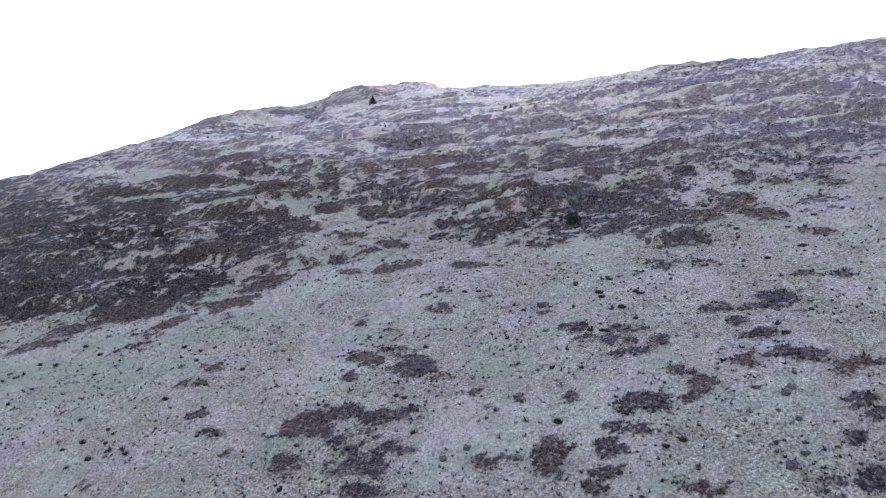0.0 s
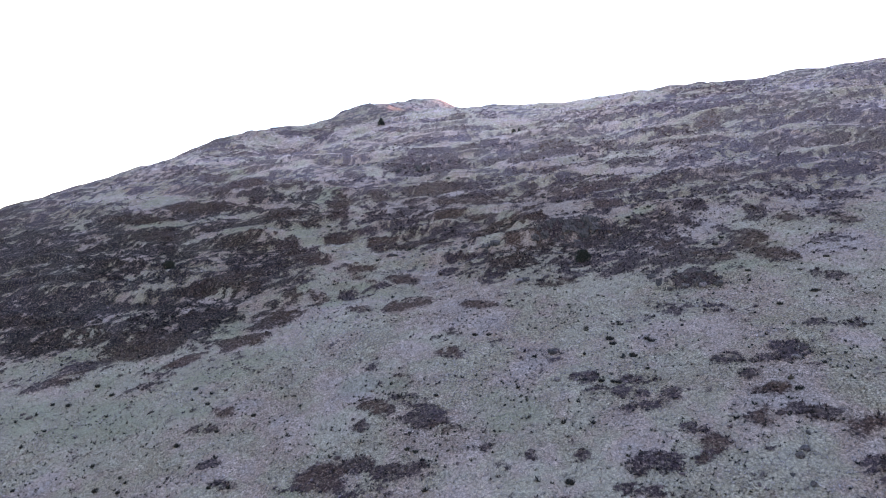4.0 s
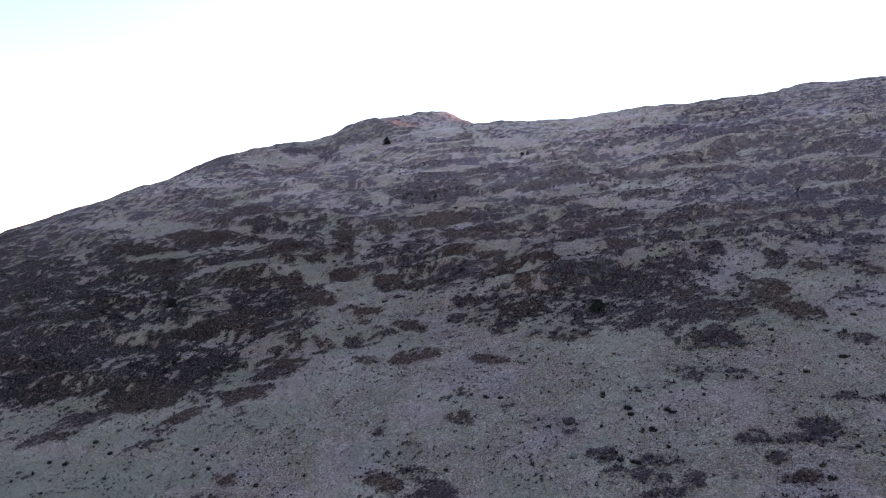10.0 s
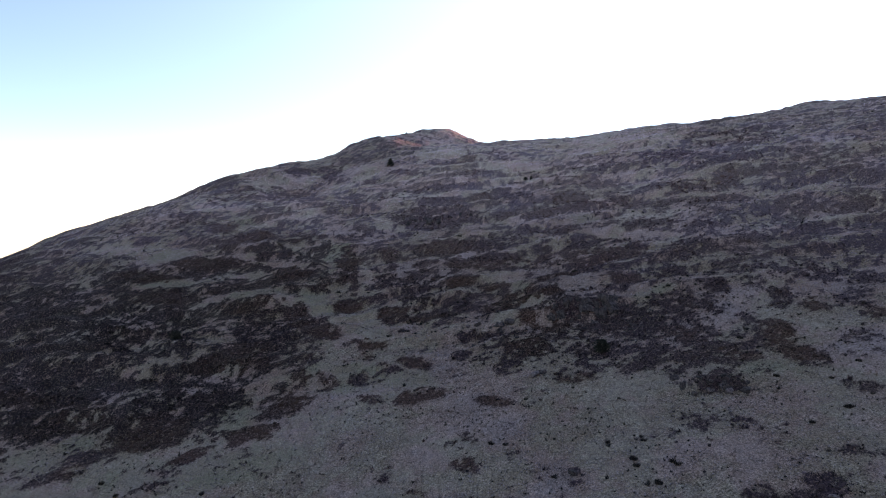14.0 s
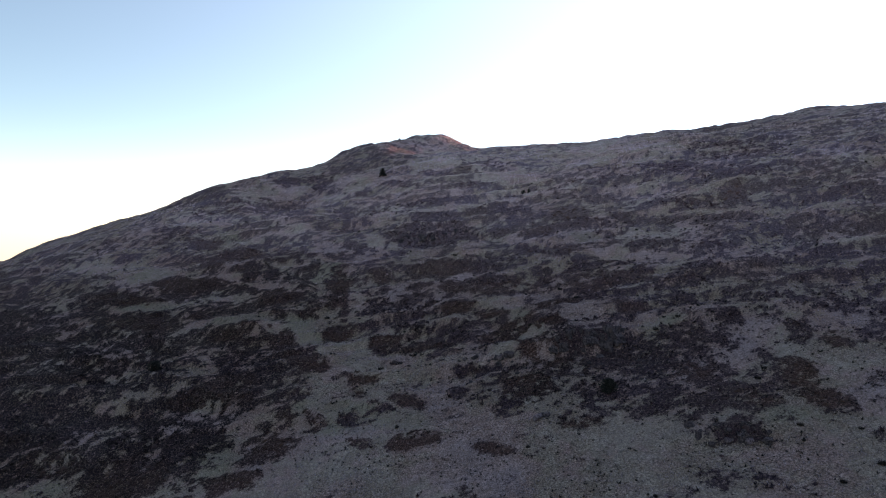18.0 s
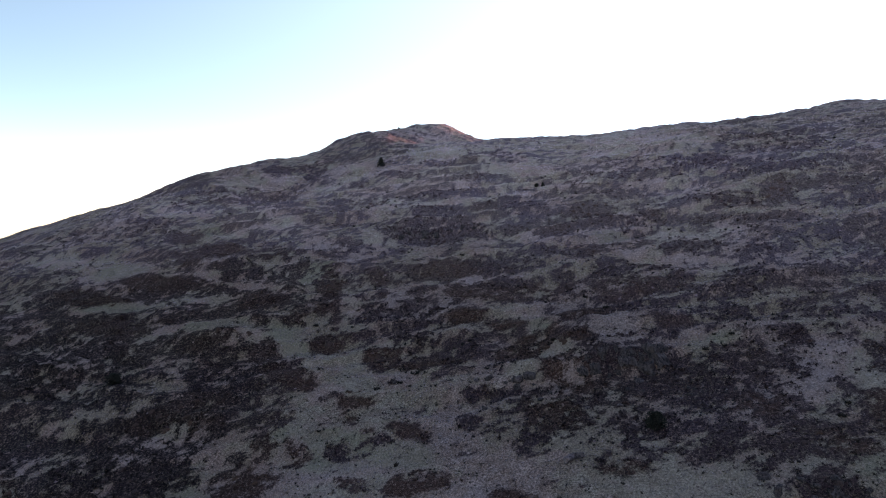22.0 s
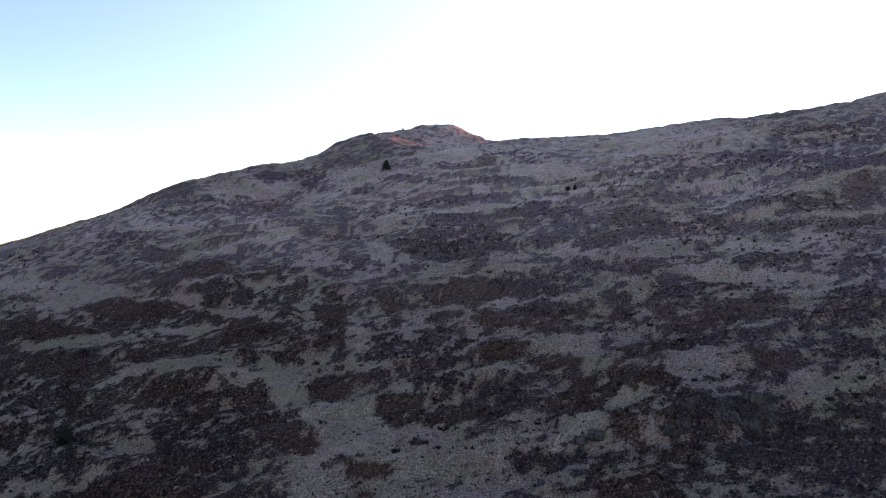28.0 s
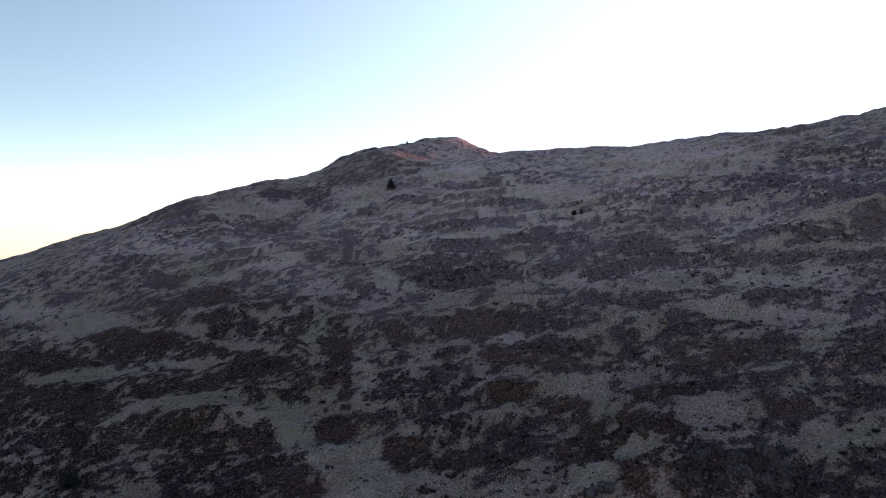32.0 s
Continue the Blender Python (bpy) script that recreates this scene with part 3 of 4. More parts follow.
plot("heather", 24.3, 119.0, 2.5, 1.3, -33, 0.62)
plot("bracken", 17.4, 120.4, 5.3, 2.4, -30, 0.88)
plot("heather", 34.9, 113.9, 1.6, 1.5, -39, 0.75)
plot("heather", 38.6, 110.9, 2.5, 1.4, -28, 0.75)
plot("grass", 26.8, 113.9, 7.3, 1.0, -29, 0.04)
plot("bracken", 18.0, 111.6, 4.6, 2.7, -31, 0.69)
plot("heather", 20.6, 114.0, 3.5, 1.6, -29, 0.81)
plot("grass", 16.6, 115.0, 2.5, 1.2, 84, 0.19)
plot("heather", 25.2, 111.7, 2.2, 0.9, -29, 0.75)
plot("grass", 26.4, 109.0, 3.3, 0.8, -5, 0.15)
plot("bracken", 23.6, 107.9, 3.2, 1.3, -29, 0.81)
plot("bracken", 27.9, 106.2, 3.0, 1.5, 64, 0.81)
plot("grass", 31.1, 106.9, 2.5, 2.0, -26, 0.23)
plot("heather", 34.2, 104.6, 3.3, 2.0, -24, 0.75)
plot("bracken", 12.5, 111.4, 4.7, 1.9, -26, 0.75)
plot("grass", 15.2, 110.5, 2.5, 0.9, 16, 0.29)
plot("bracken", 21.0, 106.9, 3.7, 1.7, -28, 0.75)
plot("heather", 31.0, 101.8, 3.6, 1.8, -24, 0.69)
plot("heather", 19.2, 102.5, 4.9, 1.4, -26, 0.62)
plot("bracken", 22.7, 97.6, 2.6, 1.5, -25, 0.88)
plot("bracken", 14.4, 104.0, 3.6, 1.6, -27, 0.81)
plot("grass", 17.5, 98.0, 4.5, 0.9, -16, 0.12)
plot("heather", 28.7, 97.9, 3.0, 1.6, -22, 0.69)
plot("bracken", 11.2, 98.4, 3.3, 1.6, -6, 0.94)
plot("grass", 23.8, 94.1, 3.2, 1.5, -22, 0.10)
plot("moss", 27.0, 92.6, 1.6, 1.0, -16, 0.04)
plot("heather", 20.8, 95.7, 2.6, 0.7, -24, 0.62)
plot("moss", 9.3, 102.8, 1.7, 1.4, -73, 0.23)
plot("bracken", -16.6, 109.4, 2.6, 1.2, -2, 0.95)
plot("bracken", -9.4, 104.4, 2.3, 1.5, -23, 0.95)
plot("bracken", -4.5, 101.3, 3.2, 0.8, -19, 0.95)
plot("heather", -5.5, 105.3, 2.3, 1.1, -23, 0.62)
plot("heather", -10.9, 111.4, 3.8, 1.2, -18, 0.69)
plot("heather", -1.2, 104.0, 4.4, 1.1, -21, 0.65)
plot("heather", 1.2, 101.3, 1.4, 1.1, -54, 0.95)
plot("heather", -0.5, 100.0, 0.8, 0.5, -32, 0.95)
plot("bracken", 5.5, 99.3, 2.3, 1.5, -31, 0.95)
plot("bracken", 0.3, 108.8, 3.0, 1.2, -23, 0.94)
plot("bracken", 5.5, 105.4, 2.8, 1.0, -24, 0.75)
plot("grass", -0.1, 104.4, 1.7, 0.6, -22, 0.19)
plot("grass", -18.9, 112.4, 2.3, 1.9, 72, 0.25)
plot("moss", -57.1, 136.9, 5.6, 2.7, -5, 0.04)
plot("grass", -65.3, 139.9, 6.5, 1.8, -21, 0.23)
plot("grass", -42.4, 132.4, 8.3, 0.6, -9, 0.12)
plot("bracken", -47.2, 131.0, 8.9, 2.0, -17, 0.95)
plot("bracken", -56.5, 128.5, 7.4, 2.0, -19, 0.95)
plot("bracken", -38.9, 129.0, 5.1, 1.5, -18, 0.81)
plot("grass", -38.2, 130.1, 3.5, 0.7, -46, 0.15)
plot("grass", -30.6, 125.9, 5.0, 0.6, -18, 0.04)
plot("bracken", -28.7, 121.6, 5.3, 2.1, -18, 0.95)
plot("heather", -34.3, 131.0, 5.3, 2.3, -23, 0.69)
plot("moss", -51.1, 125.2, 6.9, 1.4, -8, 0.04)
plot("grass", -37.2, 124.3, 3.7, 1.1, -8, 0.10)
plot("bracken", -39.1, 120.3, 2.4, 0.9, -19, 0.62)
plot("moss", -33.3, 115.3, 7.0, 1.5, -13, 0.04)
plot("bracken", -42.4, 119.5, 2.1, 0.6, -9, 0.95)
plot("grass", -41.0, 116.9, 3.6, 1.0, 6, 0.06)
plot("bracken", -49.3, 119.3, 7.2, 2.1, -18, 0.95)
plot("bracken", -32.6, 111.8, 4.0, 0.9, 6, 0.95)
plot("grass", -27.2, 111.8, 2.1, 1.1, -24, 0.04)
plot("moss", -23.0, 111.7, 2.9, 1.7, -34, 0.06)
plot("grass", 0.1, 95.5, 5.2, 1.3, -16, 0.04)
plot("grass", -11.6, 99.2, 5.3, 1.7, -18, 0.04)
plot("grass", -15.4, 105.1, 3.0, 1.5, -22, 0.04)
plot("bracken", -18.5, 102.4, 2.6, 1.2, -50, 0.94)
plot("heather", -7.8, 98.6, 0.5, 0.3, -40, 0.95)
plot("heather", 4.0, 93.8, 2.1, 0.9, -23, 0.62)
plot("bracken", 2.6, 93.9, 1.2, 0.5, -23, 0.88)
plot("heather", -47.4, 76.8, 2.4, 0.9, -15, 0.92)
plot("bracken", -45.4, 81.8, 1.8, 0.9, -5, 0.59)
plot("heather", -32.8, 76.3, 2.4, 0.7, -28, 0.59)
plot("moss", -25.9, 69.3, 3.8, 0.8, -27, 0.10)
plot("bracken", -22.2, 67.7, 2.0, 0.9, -45, 0.61)
plot("heather", -23.4, 65.4, 2.0, 0.5, -16, 0.59)
plot("heather", -20.8, 59.6, 1.2, 0.6, -12, 0.67)
plot("heather", -18.5, 56.4, 1.8, 0.5, -31, 0.67)
plot("bracken", -15.9, 53.1, 1.2, 0.5, -28, 0.59)
plot("moss", -12.6, 52.3, 2.7, 1.2, -66, 0.20)
plot("bracken", -10.3, 53.8, 2.4, 1.2, -35, 0.89)
plot("bracken", -10.8, 49.9, 1.7, 1.0, -52, 0.69)
plot("heather", -6.3, 50.6, 3.2, 1.4, -27, 0.57)
plot("heather", -6.9, 48.8, 2.1, 1.0, -29, 0.59)
plot("heather", -7.7, 54.8, 2.3, 0.9, -27, 0.81)
plot("bracken", -9.6, 54.9, 1.8, 0.7, -27, 0.92)
plot("heather", -4.6, 52.8, 1.7, 0.8, -28, 0.79)
plot("heather", -2.1, 52.3, 1.4, 0.7, -31, 0.71)
plot("heather", -4.4, 48.2, 1.5, 1.0, -55, 0.92)
plot("heather", -5.0, 46.1, 1.9, 0.6, -20, 0.92)
plot("heather", -2.8, 49.1, 1.5, 0.7, -27, 0.64)
plot("bracken", -4.0, 65.5, 1.7, 1.0, -56, 0.69)
plot("bracken", -6.6, 61.9, 2.2, 1.2, -42, 0.64)
plot("heather", -4.1, 62.5, 1.8, 1.0, -41, 0.59)
plot("heather", -1.7, 59.1, 2.0, 1.3, -58, 0.92)
plot("heather", -7.7, 68.7, 1.4, 0.7, -61, 0.64)
plot("heather", -7.6, 59.4, 0.9, 0.5, -39, 0.59)
plot("moss", -7.1, 65.9, 4.1, 1.8, -36, 0.15)
plot("bracken", -5.4, 82.4, 1.9, 1.4, -48, 0.84)
plot("bracken", -3.0, 82.3, 1.9, 0.8, -43, 0.69)
plot("bracken", 3.9, 78.0, 2.5, 1.0, -39, 0.69)
plot("bracken", -16.7, 90.0, 2.2, 1.1, -43, 0.69)
plot("bracken", -10.4, 83.9, 2.0, 0.8, -39, 0.59)
plot("heather", -11.7, 88.6, 2.6, 1.0, -36, 0.49)
plot("heather", 0.6, 71.6, 2.0, 1.3, -17, 0.51)
plot("bracken", 0.3, 68.2, 1.6, 0.9, -48, 0.59)
plot("bracken", 0.1, 56.7, 1.7, 0.6, -26, 0.49)
plot("moss", 5.3, 56.8, 3.8, 2.8, -51, 0.06)
plot("heather", 10.1, 63.7, 1.6, 0.9, -35, 0.51)
plot("heather", 12.1, 59.1, 1.1, 0.8, -36, 0.61)
plot("heather", 12.6, 56.8, 0.8, 0.7, -61, 0.69)
plot("heather", 3.2, 53.0, 0.6, 0.4, -32, 0.69)
plot("heather", 6.1, 51.1, 1.0, 0.4, -22, 0.49)
plot("moss", 3.9, 45.7, 2.4, 1.1, -21, 0.10)
plot("bracken", 3.9, 45.7, 1.6, 0.8, -21, 0.57)
plot("bracken", 7.7, 45.2, 1.4, 1.0, 89, 0.89)
plot("heather", 10.1, 49.8, 0.8, 0.5, 86, 0.59)
plot("heather", 16.0, 57.1, 1.8, 0.6, -23, 0.57)
plot("heather", 15.3, 55.3, 1.3, 0.9, -27, 0.64)
plot("heather", 16.1, 53.4, 1.3, 0.6, -22, 0.92)
plot("heather", 18.0, 54.3, 1.1, 0.9, 76, 0.92)
plot("heather", 14.4, 53.6, 0.6, 0.5, -41, 0.92)
plot("bracken", 19.2, 48.5, 1.4, 1.1, -14, 0.92)
plot("heather", 18.6, 50.3, 1.1, 0.6, -19, 0.69)
plot("bracken", 17.9, 47.2, 0.6, 0.4, -14, 0.79)
plot("heather", 14.2, 48.0, 1.5, 1.0, -20, 0.71)
plot("heather", 15.8, 47.6, 1.3, 0.8, -18, 0.77)
plot("heather", 13.2, 46.1, 1.6, 0.6, -17, 0.71)
plot("heather", 11.9, 44.5, 1.0, 0.8, -20, 0.81)
plot("heather", 11.1, 42.7, 1.2, 0.5, -16, 0.89)
plot("heather", 10.1, 41.9, 0.8, 0.5, -18, 0.92)
plot("heather", 16.2, 44.6, 1.6, 0.9, -15, 0.61)
plot("moss", 14.6, 41.1, 1.6, 0.6, -14, 0.20)
plot("heather", 23.9, 57.6, 1.5, 0.9, -23, 0.81)
plot("heather", 26.5, 56.4, 1.9, 0.8, -21, 0.67)
plot("heather", 28.9, 57.0, 1.9, 1.5, -14, 0.87)
plot("heather", 24.3, 54.8, 0.9, 0.7, -17, 0.92)
plot("bracken", 25.7, 52.4, 0.9, 0.7, -7, 0.89)
plot("bracken", 24.5, 52.6, 0.9, 0.4, -18, 0.69)
plot("bracken", 23.5, 49.8, 1.3, 1.0, -10, 0.67)
plot("heather", 27.1, 48.9, 1.4, 0.8, -13, 0.89)
plot("heather", 25.8, 49.9, 0.8, 0.7, -5, 0.67)
plot("bracken", 28.4, 48.1, 0.8, 0.5, -6, 0.67)
plot("bracken", 29.0, 47.1, 1.0, 0.5, -11, 0.67)
plot("heather", 23.3, 66.6, 2.7, 1.4, -31, 0.57)
plot("heather", 26.0, 66.2, 1.7, 1.1, -31, 0.57)
plot("heather", 32.9, 59.6, 1.5, 0.7, -21, 0.57)
plot("heather", 35.8, 58.5, 1.4, 0.9, -16, 0.61)
plot("heather", 27.9, 44.1, 1.1, 0.7, -2, 0.87)
plot("heather", 28.2, 42.8, 0.9, 0.5, -6, 0.81)
plot("bracken", 30.7, 47.3, 1.2, 0.6, -11, 0.49)
plot("heather", 26.1, 41.4, 0.7, 0.5, 9, 0.61)
plot("bracken", 20.5, 43.2, 0.7, 0.4, 60, 0.51)
plot("heather", 25.5, 38.5, 1.0, 0.7, 35, 0.92)
plot("bracken", 16.7, 40.1, 1.4, 0.5, -13, 0.67)
plot("heather", 22.7, 38.8, 1.0, 0.5, -6, 0.57)
plot("heather", 22.7, 46.8, 0.5, 0.3, -12, 0.59)
plot("moss", -39.4, 73.6, 14.7, 3.4, -22, 0.10)
plot("grass", 1.4, 95.3, 6.4, 1.2, -15, 0.10)
plot("grass", 10.4, 97.2, 2.6, 0.9, 3, 0.20)
plot("grass", 17.1, 96.0, 3.3, 1.1, -16, 0.15)
plot("grass", 33.6, 87.5, 2.6, 1.3, -41, 0.25)
plot("grass", 29.9, 82.9, 2.5, 0.6, -56, 0.20)
plot("bracken", 25.6, 82.7, 2.6, 1.8, -13, 0.70)
plot("heather", 21.8, 90.1, 3.0, 2.4, -26, 0.74)
plot("heather", 25.6, 77.5, 3.5, 1.5, -15, 0.66)
plot("bracken", 12.6, 78.6, 2.5, 0.9, -19, 0.60)
plot("bracken", 8.4, 86.9, 3.1, 1.8, -28, 0.66)
plot("grass", 9.4, 80.2, 2.2, 1.0, -21, 0.25)


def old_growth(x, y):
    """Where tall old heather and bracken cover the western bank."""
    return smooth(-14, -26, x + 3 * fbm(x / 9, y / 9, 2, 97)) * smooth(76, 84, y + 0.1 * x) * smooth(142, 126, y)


def cover_at(x, y):
    """The mean share of heather at places, and those of bracken and moss."""
    wx = x + 0.55 * fbm(x / 1.9, y / 1.9, 3, 61)
    wy = y + 0.55 * fbm(x / 2.1, y / 1.7, 3, 67)
    slope = smooth(86, 102, y + 0.16 * x)
    share = 0.05 + 0.47 * slope - 0.22 * smooth(150, 185, y) + 0.10 * smooth(30, 60, x) * slope
    share = np.maximum(share, 0.72 * old_growth(x, y))
    share = share + 0.3 * slope * np.clip(riser(x, y), -0.45, 0.45) + (0.10 + 0.12 * slope) * fbm(x / 6, y / 4.5, 3, 83)
    along, mark = terrace(x, y)
    ledge = mark * (0.4 * smooth(0.02, 0.1, along) * smooth(0.36, 0.22, along) - 0.45 * smooth(0.24, 0.34, along) * smooth(0.62, 0.42, along))
    share = share + 0.5 * ledge
    russet, green = 0.45 * smooth(-8, -24, x) * smooth(138, 122, y), np.zeros_like(x)
    rim = 0.30 * fbm(x / 2.6, y / 2.2, 4, 87)
    x0, x1, y0, y1 = x.min(), x.max(), y.min(), y.max()
    for plant, px, py, a, b, turn, cover in PLOTS:
        reach = 1.3 * a + 1
        if px + reach < x0 or px - reach > x1 or py + reach < y0 or py - reach > y1:
            continue
        near = np.nonzero((np.abs(x - px) < reach) & (np.abs(y - py) < reach))[0]
        if not len(near):
            continue
        loose = min(1.0, b / 1.4)  # narrow strips keep their line
        dx, dy = x[near] - px + loose * (wx[near] - x[near]), y[near] - py + loose * (wy[near] - y[near])
        c, s = math.cos(turn), math.sin(turn)
        d = np.hypot((dx * c + dy * s) / (a + 0.1), (dy * c - dx * s) / (b + 0.1))
        w = 1 - smooth(0.62, 1.22, d + loose * rim[near])
        share[near] = share[near] * (1 - w) + cover * w
        russet[near] = russet[near] * (1 - w) + (plant == "bracken") * w
        green[near] = green[near] * (1 - w) + (plant == "moss") * w
    return share + 0.2 * ledge, russet, green


def heath_at(x, y, known=None):
    """How much heather covers the ground at places, 0 to 1, with russet and green shares."""
    share, russet, green = cover_at(x, y) if known is None else known
    s = np.clip(share, 0.02, 0.98)
    ragged = 0.5 * fbm(x / 2.4 + 3, (y + 0.1 * x) / 1.7, 3, 71) + 0.75 * fbm(x / 0.8, y / 0.62, 2, 77)
    return smooth(0.28, 0.72, share + (0.55 + 2.3 * s * (1 - s)) * ragged), russet, green


def grid_mesh(name, x, y, z, nx, ny):
    i = np.arange(nx * ny).reshape(ny, nx)
    quads = np.stack([i[:-1, :-1], i[:-1, 1:], i[1:, 1:], i[1:, :-1]], -1).reshape(-1, 4)
    return raw_mesh(name, np.stack([x, y, z], 1), quads)


def raw_mesh(name, verts, faces, flat=False):
    """A mesh from arrays of places and of faces that have all the same number of corners."""
    me = bpy.data.meshes.new(name)
    me.vertices.add(len(verts))
    me.vertices.foreach_set("co", np.ascontiguousarray(verts, np.float32).ravel())
    me.loops.add(faces.size)
    me.loops.foreach_set("vertex_index", faces.ravel().astype(np.int32))
    me.polygons.add(len(faces))
    me.polygons.foreach_set("loop_start", np.arange(0, faces.size, faces.shape[1], dtype=np.int32))
    me.polygons.foreach_set("use_smooth", np.full(len(faces), not flat))
    me.update()
    return me


def build_ground():
    xs = np.arange(0, 74, 0.42)
    step = 0.42
    while xs[-1] < 3000:
        step = min(step * 1.03, 1.0) if xs[-1] < 140 else step * 1.13
        xs = np.append(xs, xs[-1] + step)
    xs = np.concatenate([-xs[:0:-1], xs])
    ys = list(np.arange(36, 130, 0.32)) + list(np.arange(130, 200, 0.5)) + list(np.arange(200, 285, 0.8))
    step = 0.8
    while ys[-1] < 3000:
        step *= 1.12
        ys.append(ys[-1] + step)
    low, step = [36.0], 0.4
    while low[-1] > -3000:
        step *= 1.12
        low.append(low[-1] - step)
    ys = np.array(low[:0:-1] + ys)
    X, Y = np.meshgrid(xs, ys)
    x, y = X.ravel(), Y.ravel()
    known = cover_at(x, y)
    heath, russet, green = heath_at(x, y, known)
    z = ground_height(x, y) + 0.10 * heath * (np.abs(x) < 160)
    me = grid_mesh("ground", x, y, z, len(xs), len(ys))
    # painted haze grows with height, less at the summit's west and far east
    hill_haze = smooth(42, 68, hill(x, y)) * (1 - 0.6 * smooth(-2, -14, x) * smooth(165, 190, y)) * (np.abs(x) < 400) * (1 - 0.4 * smooth(24, 66, x))
    for name, v in (("heath", 0.95 * heath), ("russet", russet), ("moss", 0.44 * green), ("hill_haze", hill_haze), ("wiry", np.maximum(known[0], 0.46 * old_growth(x, y))), ("old_heather", old_growth(x, y))):
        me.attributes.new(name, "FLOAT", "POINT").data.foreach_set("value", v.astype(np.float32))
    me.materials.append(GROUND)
    return tagged(new("ground", me), "frost-pale rough grass hillside with dark heather and ledges", "hillside", kind="structure")


build_ground()


# ---- plants and stones ----
rng = np.random.default_rng(7)


def strewn(name, verts, faces, at, size, mat, jitter=0.2, lean=0.0, flat=False):
    """One mesh of many copies of a small form: at (n, 3), size (n, 3), each turned and uneven."""
    n, k = len(at), len(verts)
    a = rng.uniform(0, 2 * math.pi, n)
    v = verts[None] * (1 + jitter * rng.uniform(-1, 1, (n, k, 3))) * size[:, None, :]
    c, s = np.cos(a)[:, None], np.sin(a)[:, None]
    x, y = v[..., 0] * c - v[..., 1] * s, v[..., 0] * s + v[..., 1] * c
    if lean:
        tilt = lean * rng.uniform(-1, 1, (n, 2))
        x, y = x + v[..., 2] * tilt[:, :1], y + v[..., 2] * tilt[:, 1:]
    v = np.stack([x, y, v[..., 2]], -1) + at[:, None, :]
    f = faces[None] + (np.arange(n) * k)[:, None, None]
    me = raw_mesh(name, v.reshape(-1, 3), f.reshape(-1, faces.shape[1]), flat)
    me.materials.append(mat)
    return me


def clump_form(sides=5):
    """A low uneven cushion."""
    t = np.arange(sides) * 2 * math.pi / sides
    rings = [np.stack([r * np.cos(t + o), r * np.sin(t + o), np.full(sides, z)], 1) for r, z, o in ((1, -0.25, 0), (0.75, 0.6, 0.5))]
    v = np.concatenate(rings + [np.array([[0, 0, 1.0]])])
    f = []
    for i in range(sides):
        j = (i + 1) % sides
        f += [(i, j, sides + j), (i, sides + j, sides + i), (sides + i, sides + j, 2 * sides)]
    return v, np.array(f)


def tuft_form(blades=7, spread_out=0.8, width=0.16):
    """Pointed blades that lean outward from one root."""
    v, f = [], []
    for i in range(blades):
        t = 2 * math.pi * i / blades + 0.4 * math.sin(5 * i)
        d, side = np.array([math.cos(t), math.sin(t), 0]), np.array([-math.sin(t), math.cos(t), 0])
        r = 0.25 + 0.1 * (i % 3)
        h = 0.75 + 0.25 * math.cos(3 * i)
        v += [d * r * 0.3 - side * width, d * r * 0.3 + side * width, d * spread_out + np.array([0, 0, h])]
        f.append((3 * i, 3 * i + 1, 3 * i + 2))
    return np.array(v), np.array(f)


def on_ground(x, y, sink=0.0):
    return np.stack([x, y, ground_height(x, y) - sink], 1)


CLUMP, TUFT = clump_form(), tuft_form()


def part(name, me, parent, label="", kind=""):
    ob = new(name, me)
    ob.parent = parent
    return tagged(ob, label, kind=kind)


def height_at(x, y):
    return float(ground_height(np.array([x]), np.array([y]))[0])


def cushion_mesh(x, y, radius, base, mat, seed):
    """A springy mat of growth with a ragged rim that follows the ground."""
    rings, sides = 5, 15
    t = np.arange(sides) * 2 * math.pi / sides
    rim = radius * (1 + 0.7 * value_noise(3.6 * np.cos(t) + seed, 3.6 * np.sin(t), 5))
    px = [np.array([x])] + [x + rim * k / rings * np.cos(t) for k in range(1, rings + 1)]
    py = [np.array([y])] + [y + 0.6 * rim * k / rings * np.sin(t) for k in range(1, rings + 1)]
    lift = [np.full(1, 1.0)] + [np.full(sides, 1 - (k / rings) ** 2 * 1.25) for k in range(1, rings + 1)]
    px, py, lift = np.concatenate(px), np.concatenate(py), np.concatenate(lift)
    z = ground_height(px, py) + 0.10 + lift * min(0.18, 0.35 * radius) + 0.10 * value_noise(px * 3.1, py * 3.1, 8) * (lift > -0.1)
    f = [(0, 1 + i, 1 + (i + 1) % sides) for i in range(sides)]
    for k in range(rings - 1):
        a0, b0 = 1 + k * sides, 1 + (k + 1) * sides
        for i in range(sides):
            j = (i + 1) % sides
            f += [(a0 + i, b0 + i, b0 + j), (a0 + i, b0 + j, a0 + j)]
    me = raw_mesh("cushion", np.stack([px, py, z], 1) - base, np.array(f))
    me.materials.append(mat)
    return me


